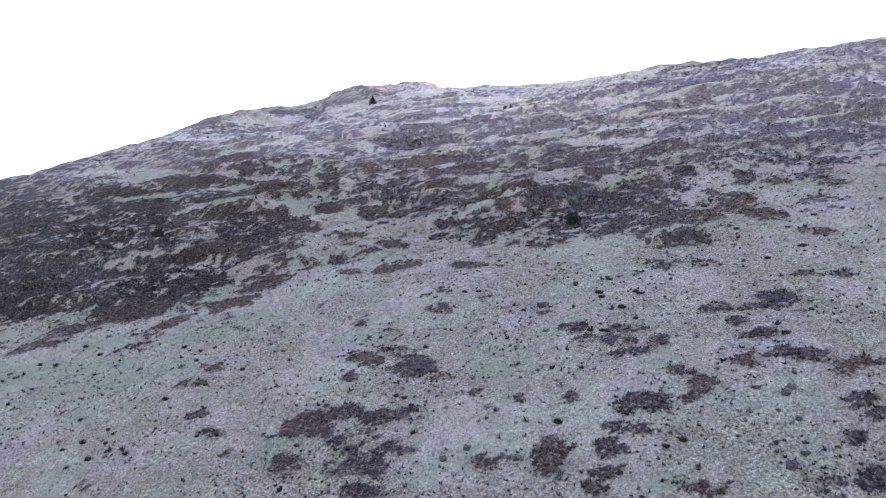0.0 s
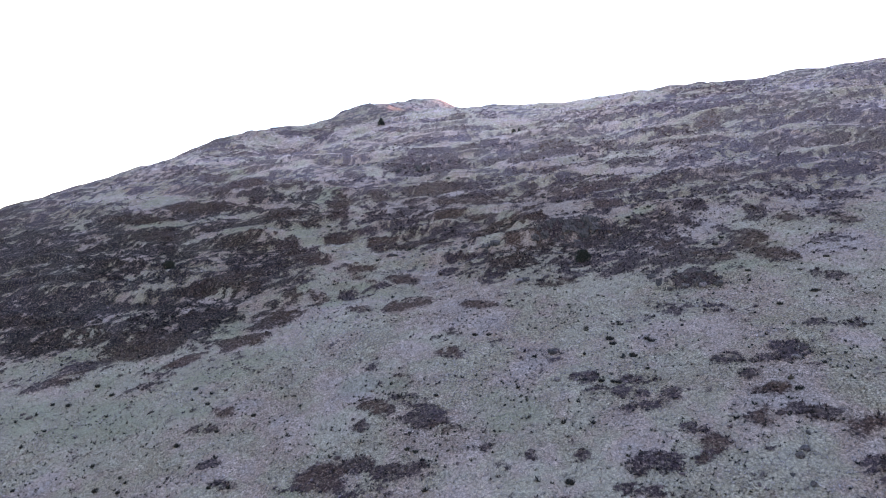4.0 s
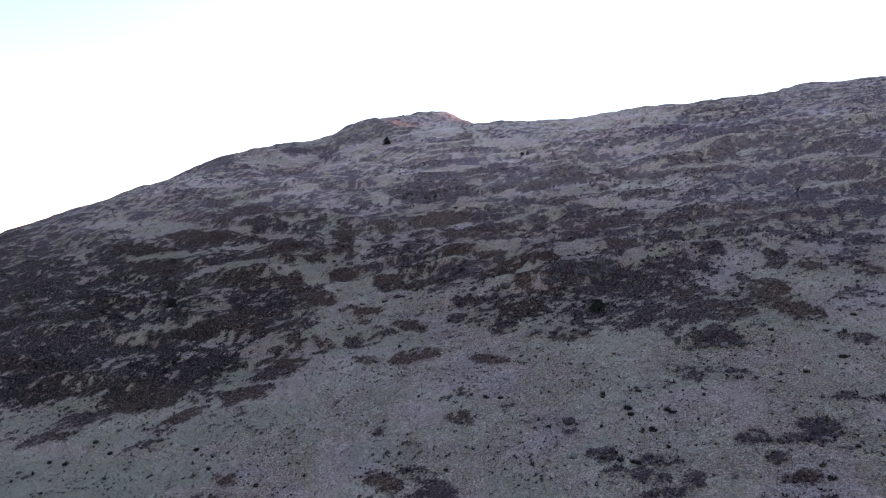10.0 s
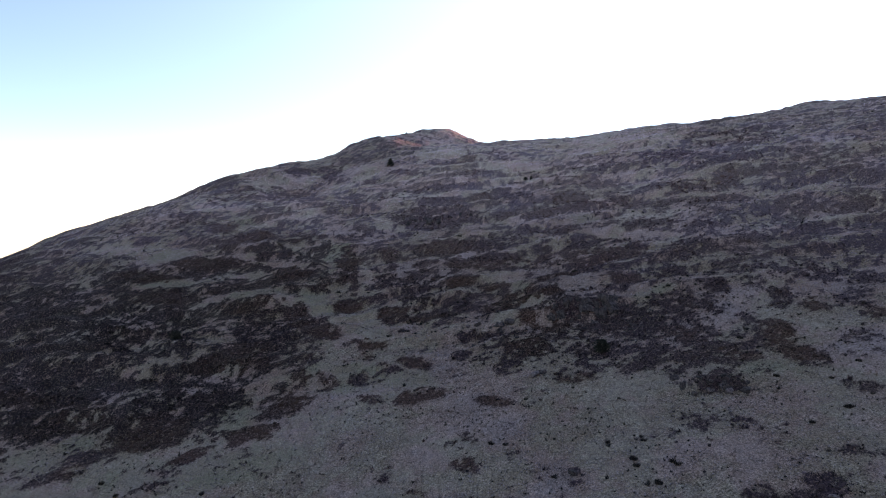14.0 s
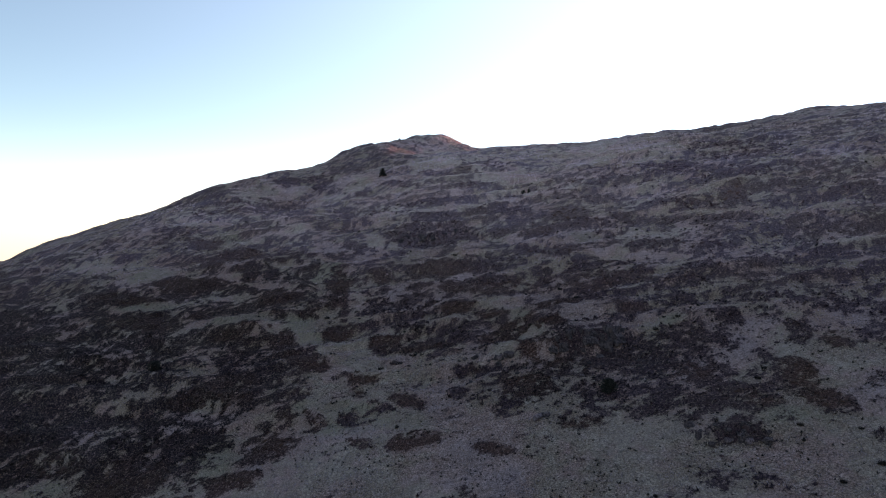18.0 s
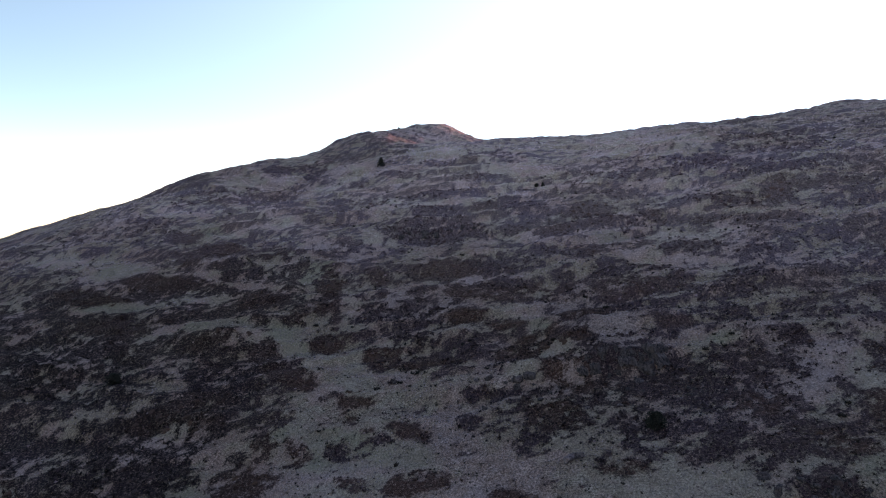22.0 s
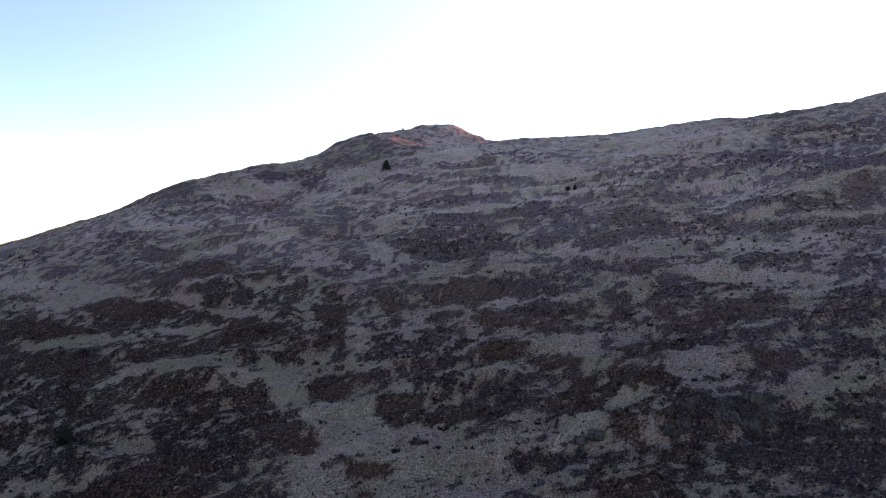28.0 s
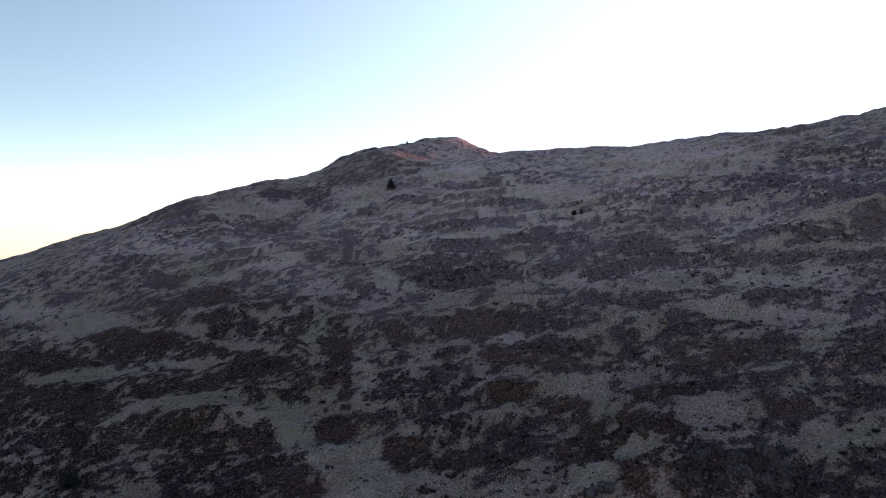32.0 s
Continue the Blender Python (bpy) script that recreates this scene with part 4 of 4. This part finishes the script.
def plant_patch(plant, x, y, a, b, turn, cover, name, label, mat):
    """Cushions of growth and loose sprigs that stand together on one spot."""
    top = new(name)
    base = np.array([x, y, height_at(x, y)])
    top.location = base
    c, s = math.cos(turn), math.sin(turn)
    lobes = 0 if cover < 0.75 else int(min(6, 1 + a * b * 0.6))
    for k in range(lobes):
        t, r = 2.4 * k + x, math.sqrt((k + 0.3) / lobes) * 0.72
        u, v = a * r * math.cos(t), b * r * math.sin(t)
        part("cushion", cushion_mesh(x + u * c - v * s, y + u * s + v * c, min(0.28, min(a, b) * (0.18 + 0.16 * math.sin(3.1 * k + y) ** 2)) + 0.1, base, MAT if plant == "heather" else mat, x + k), top)
    n = int(min(3600, max(40, a * b * math.pi * (30 if y < 85 else 20))))
    r, t = np.sqrt(rng.uniform(0, 1, n)) * 1.2, rng.uniform(0, 2 * math.pi, n)
    u, v = a * r * np.cos(t), b * r * np.sin(t)
    px, py = x + u * c - v * s, y + u * s + v * c
    keep = heath_at(px, py)[0] + 0.35 * rng.uniform(-1, 1, n) > 0.5
    keep[:8] = True
    px, py = px[keep], py[keep]
    n = len(px)
    s = rng.uniform(0.06, 0.19, n) * (0.8 if y < 85 else 1.1) * (1 + 0.6 * (rng.uniform(0, 1, n) > 0.9))
    size = np.stack([s, s * rng.uniform(0.7, 1.1, n), s * rng.uniform(0.5, 1.0, n)], 1)
    form, grow = (TUFT, 1.4) if plant == "bracken" else (SPRIG, 1.3)
    part("growth", strewn("growth", *form, on_ground(px, py) - base, size * grow, mat, 0.4, 0.5), top, kind="stuff")
    return tagged(top, label, "heather" if plant == "heather" else "bracken", "plant patches on the hillside")


SPRIG = tuft_form(7, 0.75, 0.34)
for plant, px, py, a, b, turn, cover in PLOTS:
    if cover >= 0.4 and max(a, b) < 12 and plant in ("heather", "bracken"):
        where = " on pale frosted grass" if py < 90 else " on the stepped hillside"
        if plant == "heather":
            word = "dense dark brown heather patch" if cover > 0.8 else "open dark heather patch with gaps"
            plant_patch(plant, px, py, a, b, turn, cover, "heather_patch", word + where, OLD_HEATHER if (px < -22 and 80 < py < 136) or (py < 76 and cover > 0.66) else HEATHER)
        else:
            word = "russet brown dead bracken patch" if cover > 0.7 else "thin brown dead bracken patch"
            plant_patch(plant, px, py, a, b, turn, cover, "bracken_patch", word + where, BRACKEN)


def moor_points(n, near, far):
    """Places strewn over the hillside, closer together where the ground is low and near."""
    y = near + (far - near) * rng.uniform(0, 1, n) ** 1.4
    x = rng.uniform(-1, 1, n) * (18 + 0.62 * y)
    return x, y


def build_heath():
    x, y = moor_points(150000, 38, 262)
    heath = heath_at(x, y)[0]
    keep = (heath + 0.45 * rng.uniform(-1, 1, len(x)) > 0.55) & (rng.uniform(0, 1, len(x)) > 0.88 * smooth(125, 185, y))
    x, y = x[keep], y[keep]
    n = len(x)
    s = rng.uniform(0.09, 0.26, n) * (1 - 0.35 * smooth(130, 190, y))
    size = np.stack([s, s * rng.uniform(0.7, 1.1, n), s * rng.uniform(0.4, 0.9, n)], 1)
    cushions = rng.uniform(0, 1, n) < 0.3
    at = on_ground(x, y, 0.01)
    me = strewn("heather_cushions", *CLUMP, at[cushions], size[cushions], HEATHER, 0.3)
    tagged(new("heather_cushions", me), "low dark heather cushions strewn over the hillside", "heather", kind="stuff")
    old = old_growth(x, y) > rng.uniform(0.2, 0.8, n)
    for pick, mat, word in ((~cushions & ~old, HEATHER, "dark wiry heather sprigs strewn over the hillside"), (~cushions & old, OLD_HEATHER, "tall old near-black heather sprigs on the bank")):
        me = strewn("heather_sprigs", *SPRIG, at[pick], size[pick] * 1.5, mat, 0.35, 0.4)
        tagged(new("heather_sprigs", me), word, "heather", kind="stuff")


def build_grass():
    x, y = moor_points(210000, 14, 190)
    keep = (rng.uniform(0, 1, len(x)) < smooth(12, 42, y)) & ((heath_at(x, y)[0] < 0.6) | (rng.uniform(0, 1, len(x)) < 0.12 + 0.16 * smooth(-30, -10, x)))
    x, y = x[keep], y[keep]
    s = rng.uniform(0.06, 0.17, len(x)) * (1 + 0.004 * y)
    size = np.stack([s, s, s * rng.uniform(0.6, 1.1, len(x))], 1)
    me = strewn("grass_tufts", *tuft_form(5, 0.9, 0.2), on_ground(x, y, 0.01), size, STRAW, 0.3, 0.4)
    tagged(new("grass_tufts", me), "bleached straw-coloured grass tufts over the hillside", "grass", kind="stuff")
    x, y = moor_points(30000, 14, 130)
    keep = (rng.uniform(0, 1, len(x)) < smooth(12, 42, y)) & (fbm(x / 6, y / 5, 3, 101) + 0.3 * rng.uniform(-1, 1, len(x)) > 0.05)
    x, y = x[keep], y[keep]
    s = rng.uniform(0.05, 0.19, len(x))
    me = strewn("dark_flecks", *SPRIG, on_ground(x, y, 0.01), np.stack([s * 1.6, s, s], 1), RUSH, 0.4, 0.4)
    tagged(new("rush_sprigs", me), "small dark rush sprigs scattered in the pale grass", "rush", kind="stuff")


def build_dots():
    """Small dark rush heads that dot the grass between the heather."""
    x, y = moor_points(9000, 48, 190)
    share = cover_at(x, y)[0]
    keep = (fbm(x / 5, y / 4, 3, 107) + 0.25 * rng.uniform(-1, 1, len(x)) > 0.16) & (share < 0.66) & (rng.uniform(0, 1, len(x)) < 0.25 + 0.75 * smooth(80, 98, y))
    x, y = x[keep], y[keep]
    s = 0.12 + 0.22 * rng.uniform(0, 1, len(x)) ** 2
    me = strewn("rush_heads", *tuft_form(9, 0.8, 0.45), on_ground(x, y, 0.03), np.stack([s * 1.5, s, s * 1.1], 1), RUSH, 0.35, 0.3)
    tagged(new("rush_heads", me), "small dark rush heads dotting the pale slope", "rush", kind="stuff")


build_heath()
build_grass()
build_dots()


# ---- rush tussocks ----
def tussock_mesh():
    n = 26
    r, t = 0.55 * np.sqrt(rng.uniform(0, 1, n)), rng.uniform(0, 2 * math.pi, n)
    at = np.stack([r * np.cos(t), r * np.sin(t), np.zeros(n)], 1)
    me = strewn("tussock", *tuft_form(7, 0.5, 0.12), at, np.full((n, 3), 0.75) * rng.uniform(0.6, 1.0, (n, 1)), RUSH, 0.25)
    return me


TUSSOCKS = [tussock_mesh() for _ in range(4)]
COUNT = [0]


def tussock(x, y, size=0.0):
    COUNT[0] += 1
    ob = new("rush_tussock", TUSSOCKS[COUNT[0] % 4])
    s = size or rng.uniform(0.34, 0.58)
    ob.matrix_world = pose(x, y, float(ground_height(np.array([x]), np.array([y]))[0]) - 0.04, 0, 0, 47 * COUNT[0]) @ Matrix.Diagonal((s, s, s * 0.85, 1))
    tagged(ob, "dark rush tussock standing alone in pale frosted grass", "tussock", "tussocks in the grass")


tussock(3.0, 70.5)
tussock(4.5, 69.7)
tussock(13.9, 66.8)
tussock(16.9, 66.5)
tussock(15.5, 64.0)
tussock(15.6, 63.2)
tussock(18.6, 62.7)
tussock(16.8, 61.0)
tussock(17.3, 58.2)
tussock(-2.4, 54.5)
tussock(-3.1, 55.0)
tussock(-0.8, 61.6)
tussock(8.8, 47.7)
tussock(7.3, 76.8)
tussock(12.0, 58.6)
tussock(14.2, 57.4)
tussock(13.3, 57.9)
tussock(14.6, 57.1)
tussock(16.3, 43.9)
tussock(35.5, 65.1)
tussock(31.5, 64.1)
tussock(30.4, 54.5)
tussock(-44.9, 77.7)
tussock(-37.6, 76.7)
tussock(-33.7, 64.6)
tussock(-29.7, 61.8)
tussock(-29.0, 59.8)
tussock(-31.6, 61.0)
tussock(-29.7, 58.2)
tussock(-33.3, 60.8)
tussock(-31.5, 58.0)
tussock(-26.1, 57.3)
tussock(-24.5, 70.0)
tussock(-18.5, 65.5)
tussock(-21.7, 64.4)
tussock(-25.3, 63.9)
tussock(-19.9, 56.8)
tussock(-41.4, 64.7)
tussock(-42.7, 76.9)
tussock(-27.1, 73.8)
tussock(-40.4, 79.0)
tussock(-10.6, 52.1)
tussock(-18.0, 56.1)
tussock(-7.7, 68.9)
tussock(15.1, 43.7)
tussock(27.1, 51.9)
tussock(35.0, 58.8)
tussock(35.9, 69.1)
tussock(46.3, 81.2)
tussock(31.4, 79.2)
tussock(32.6, 80.5)
tussock(31.6, 71.1)
tussock(30.6, 75.9)
tussock(39.8, 71.2)
tussock(18.9, 62.3)
tussock(15.5, 64.0)
tussock(15.5, 63.2)
tussock(17.0, 66.0)
tussock(16.8, 60.7)
tussock(30.6, 100.1)
tussock(35.2, 65.1)
tussock(3.2, 70.3)
tussock(-7.0, 98.4)
tussock(-5.8, 97.7)
tussock(1.6, 95.3)
tussock(-7.8, 99.0)
tussock(-9.5, 98.3)
tussock(-4.9, 109.9)
tussock(10.8, 109.1)
tussock(15.8, 108.4)
tussock(17.3, 103.9)
tussock(26.2, 93.5)
tussock(24.7, 91.7)
tussock(26.5, 91.5)
tussock(27.6, 92.5)
tussock(-13.9, 111.2)
tussock(-19.0, 112.7)
tussock(-11.6, 121.3)
tussock(-10.8, 119.8)
tussock(-5.5, 115.0)
tussock(10.4, 99.0)
tussock(-0.8, 102.6)
tussock(0.3, 102.8)
tussock(1.1, 103.1)
tussock(1.5, 102.1)
tussock(0.9, 101.3)
tussock(-1.0, 100.3)
tussock(-19.8, 169.4)
tussock(30.6, 116.7)
tussock(32.7, 116.5)
tussock(47.3, 162.8)
tussock(17.5, 103.6)
tussock(-53.0, 146.0)
tussock(-23.6, 109.2)
tussock(-30.1, 110.5)
tussock(-30.1, 116.3)


# ---- stones ----
def rock_mesh(name, seed, corners=16, stretch=(1.0, 0.8, 0.62)):
    """A weathered block: the hull of scattered corners, its edges worn."""
    r = random.Random(seed)
    bm = bmesh.new()
    for _ in range(corners):
        d = Vector((r.uniform(-1, 1), r.uniform(-1, 1), r.uniform(-1, 1)))
        d = d / max(abs(d.x), abs(d.y), abs(d.z)) * 0.55 + d.normalized() * 0.4
        bm.verts.new((d.x * stretch[0], d.y * stretch[1], d.z * stretch[2]))
    hull = bmesh.ops.convex_hull(bm, input=bm.verts)
    bmesh.ops.delete(bm, geom=[g for g in hull["geom_interior"] if isinstance(g, bmesh.types.BMVert)], context="VERTS")
    bmesh.ops.bevel(bm, geom=bm.edges[:], offset=0.06, segments=1, affect="EDGES", clamp_overlap=True)
    bmesh.ops.triangulate(bm, faces=bm.faces[:])
    for v in bm.verts:
        v.co *= 1 + 0.08 * noise.noise(v.co * 2.7 + Vector((seed, 0, 0)))
    me = bpy.data.meshes.new(name)
    bm.to_mesh(me)
    bm.free()
    me.materials.append(ROCK)
    return me


BOULDERS = [rock_mesh("boulder", 10 + k, 18 + k) for k in range(6)]


def boulder(x, y, radius):
    COUNT[0] += 1
    ob = new("boulder", BOULDERS[COUNT[0] % 6])
    z = float(ground_height(np.array([x]), np.array([y]))[0])
    ob.matrix_world = pose(x, y, z + 0.18 * radius, 8 * math.sin(COUNT[0]), 6 * math.cos(2 * COUNT[0]), 73 * COUNT[0]) @ Matrix.Diagonal((radius, radius, radius, 1))
    big = "large grey weathered boulder" if radius > 0.55 else "small grey weathered stone"
    tagged(ob, big + " half sunk in hillside grass", "boulder", "boulders on the hillside")


boulder(21.6, 40.4, 0.44)
boulder(24.6, 46.3, 0.35)
boulder(24.0, 45.8, 0.34)
boulder(23.6, 43.5, 0.29)
boulder(28.7, 55.5, 0.42)
boulder(28.4, 70.4, 0.58)
boulder(26.9, 71.2, 0.44)
boulder(25.3, 71.7, 0.48)
boulder(24.6, 72.9, 0.37)
boulder(22.5, 74.2, 0.53)
boulder(8.8, 80.9, 0.67)
boulder(2.3, 47.6, 0.32)
boulder(0.7, 47.1, 0.36)
boulder(4.7, 46.1, 0.31)
boulder(22.7, 40.9, 0.31)
boulder(25.5, 47.6, 0.28)
boulder(9.8, 59.6, 0.35)
boulder(22.8, 44.5, 0.22)
boulder(10.1, 63.9, 0.51)
boulder(9.6, 81.1, 0.58)
boulder(23.7, 71.7, 0.42)
boulder(25.4, 72.3, 0.43)
boulder(26.9, 71.0, 0.49)
boulder(28.2, 70.3, 0.55)
boulder(26.9, 72.5, 0.39)
boulder(5.8, 94.0, 0.64)
boulder(7.0, 94.0, 0.73)
boulder(2.8, 95.2, 0.56)
boulder(1.4, 95.2, 0.37)
boulder(7.6, 89.9, 0.34)
boulder(8.8, 91.5, 0.26)
boulder(17.7, 90.7, 0.52)
boulder(16.1, 89.2, 0.38)
boulder(17.3, 88.4, 0.29)
boulder(14.7, 86.7, 0.32)
boulder(21.3, 87.2, 0.28)
boulder(21.8, 86.7, 0.32)
boulder(22.6, 86.9, 0.28)
boulder(21.0, 85.9, 0.31)
boulder(22.3, 86.2, 0.28)
boulder(20.2, 85.9, 0.23)
boulder(22.6, 85.9, 0.23)
boulder(21.2, 85.1, 0.27)
boulder(20.4, 86.9, 0.24)
boulder(21.9, 87.9, 0.24)
boulder(2.2, 91.2, 0.57)
boulder(11.7, 87.2, 0.28)
boulder(-7.6, 98.3, 0.30)
boulder(25.9, 121.3, 0.41)
boulder(-19.3, 97.8, 0.24)
boulder(-20.0, 118.8, 0.33)
boulder(-0.2, 103.1, 0.21)


def slab_mesh(seed):
    """A steep ribbed block of bedrock with a broken top."""
    bm = bmesh.new()
    bmesh.ops.create_cube(bm, size=2.0)
    bmesh.ops.subdivide_edges(bm, edges=bm.edges[:], cuts=4, use_grid_fill=True)
    o = Vector((seed * 3.7, seed * 1.3, 0))
    for v in bm.verts:
        c = v.co.copy()
        rib = abs(noise.noise(Vector((c.x * 1.5, c.y * 1.5, c.z * 0.9)) + o)) * 0.75
        lump = noise.noise(c * 1.1 + o)
        v.co = Vector((c.x * (0.72 + 0.3 * lump - 0.12 * c.z), c.y * (0.6 + 0.3 * lump - rib * 0.6), c.z * (0.8 + 0.35 * lump) - 0.35 * rib * (c.z > 0)))
        v.co += 0.10 * noise.noise_vector(c * 3.3 + o)
    bmesh.ops.triangulate(bm, faces=bm.faces[:])
    me = bpy.data.meshes.new("rock")
    bm.to_mesh(me)
    bm.free()
    me.materials.append(ROCK)
    return me


SLABS = [slab_mesh(40 + k) for k in range(6)]


def outcrop(x, y, length, height, count, label, seed):
    """Blocks of bedrock that break out of a bank side by side."""
    r = random.Random(seed)
    z = float(ground_height(np.array([x]), np.array([y]))[0])
    top = new("rock_outcrop")
    top.location = (x, y, z)
    for k in range(count):
        u = (k + 0.5) / count - 0.5 + r.uniform(-0.5, 0.5) / count
        dx = u * length
        dy = -0.12 * dx + r.uniform(-1.0, 0.7) * 0.5 * height
        s = height * r.choice((0.08, 0.12, 0.16, 0.22, 0.3, 0.46)) * (1.2 - 0.9 * abs(u))
        gz = float(ground_height(np.array([x + dx]), np.array([y + dy]))[0]) - z
        ob = new("rock", SLABS[r.randrange(6)])
        ob.parent = top
        ob.matrix_local = pose(dx, dy, gz + 0.12 * s, r.uniform(-40, 8), r.uniform(-24, 24), r.uniform(-70, 70)) @ Matrix.Diagonal((s * 1.15, s * 0.9, s * 1.1, 1))
    return tagged(top, label, "rock outcrop")


outcrop(16.5, 92.6, 9.0, 2.2, 34, "broken grey rock outcrop under a grassy lip", 3)
outcrop(25.8, 72.0, 6.5, 1.2, 16, "row of dark rocks breaking from a heather bank", 5)
outcrop(-5.4, 138.0, 10.0, 1.3, 16, "low grey rock face in a heather bank", 8)
outcrop(6.0, 94.0, 3.4, 1.2, 8, "cluster of grey rocks beside a bare grass patch", 11)
outcrop(2.5, 137.5, 3.0, 1.2, 6, "small grey rocks showing through heather", 13)


def build_scree():
    n = 420
    x, y = rng.normal(21.8, 2.2, n), rng.normal(86.0, 2.6, n)
    me0 = rock_mesh("scree_form", 77, 9)
    verts = np.array([v.co[:] for v in me0.vertices])
    faces = np.array([p.vertices[:] for p in me0.polygons])
    s = rng.uniform(0.05, 0.24, n)
    me = strewn("scree", verts, faces, on_ground(x, y, -0.03), np.stack([s, s, s], 1), ROCK, 0.15)
    tagged(new("scree", me), "spill of small grey stones in dark heather", "scree", kind="stuff")


build_scree()


# ---- shrubs ----
def stem_mesh(name, bends, sides=7):
    """A tapered, bent stem through rings of (x, y, z, radius)."""
    bm = bmesh.new()
    rings = []
    for x, y, z, r in bends:
        rings.append([bm.verts.new((x + r * math.cos(2 * math.pi * k / sides), y + r * math.sin(2 * math.pi * k / sides), z)) for k in range(sides)])
    for a, b in zip(rings, rings[1:]):
        for k in range(sides):
            bm.faces.new((a[k], a[(k + 1) % sides], b[(k + 1) % sides], b[k]))
    bm.faces.new(rings[-1])
    me = bpy.data.meshes.new(name)
    bm.to_mesh(me)
    bm.free()
    me.materials.append(BARK)
    return me


def shrub(x, y, height, width, name, label, cone=False):
    """A small tree or bush: a stem, limbs and a crown of many sprigs."""
    top = new(name)
    top.location = (x, y, float(ground_height(np.array([x]), np.array([y]))[0]) - 0.05)
    part("trunk", stem_mesh("trunk", [(0, 0, 0, 0.07 * height / 2), (0.03, 0.02, height * 0.3, 0.05 * height / 2), (0.05, -0.02, height * 0.62, 0.032 * height / 2), (0.02, 0, height * 0.93, 0.008)]), top)
    for k in range(6):
        t, h0 = 2.4 * k, height * (0.16 + 0.1 * k)
        reach = width * (0.42 - 0.05 * k if cone else 0.36)
        part("limb", stem_mesh("limb", [(0, 0, h0, 0.028), (0.5 * reach * math.cos(t), 0.5 * reach * math.sin(t), h0 + 0.16 * height, 0.018), (reach * math.cos(t), reach * math.sin(t), h0 + 0.24 * height, 0.006)], 5), top)
    n = 900
    h = rng.uniform(0.06, 1.0, n)
    t = rng.uniform(0, 2 * math.pi, n)
    lumps = 1 + 0.28 * np.sin(3 * t + 7 * h) + 0.18 * np.sin(5 * t - 11 * h)
    profile = (1 - h) ** 0.8 * 1.05 if cone else np.sqrt(np.clip(1 - (1.75 * h - 0.8) ** 2, 0.02, 1))
    r = 0.5 * width * profile * lumps * np.sqrt(rng.uniform(0.15, 1, n))
    at = np.stack([r * np.cos(t), r * np.sin(t), h * height], 1)
    s = height * rng.uniform(0.05, 0.10, n)
    me = strewn("crown", *tuft_form(5, 0.9, 0.3), at, np.stack([s, s, s], 1), NEEDLE, 0.4, 0.6)
    part("crown", me, top, "dense dark green sprigs")
    return tagged(top, label, "tree" if cone else "bush")


shrub(16.7, 82.4, 1.55, 1.75, "bush", "round dark evergreen bush in brown heather")
shrub(-16.4, 180.0, 2.0, 2.0, "small_tree", "small dark conifer below the hilltop knoll", True)
shrub(-43.0, 106.7, 1.5, 1.8, "bush", "dark rounded bush among bracken and heather")
shrub(15.2, 149.6, 0.8, 0.8, "bush", "small dark bush on a pale grass ledge")
shrub(16.4, 149.9, 0.95, 0.7, "bush", "narrow dark bush on a pale grass ledge", True)


def cairn(x, y):
    top = new("cairn")
    top.location = (x, y, float(ground_height(np.array([x]), np.array([y]))[0]))
    for k in range(9):
        ob = new("stone", BOULDERS[k % 6])
        ob.parent = top
        ring, lift = (0.22, 0.05) if k < 5 else (0.1, 0.26) if k < 8 else (0.0, 0.44)
        ob.matrix_local = pose(ring * math.cos(2.2 * k), ring * math.sin(2.2 * k), lift, 0, 0, 50 * k) @ Matrix.Diagonal((0.2, 0.2, 0.2, 1))
    return tagged(top, "small stone cairn on the skyline", "cairn")


cairn(-15.9, 236.8)
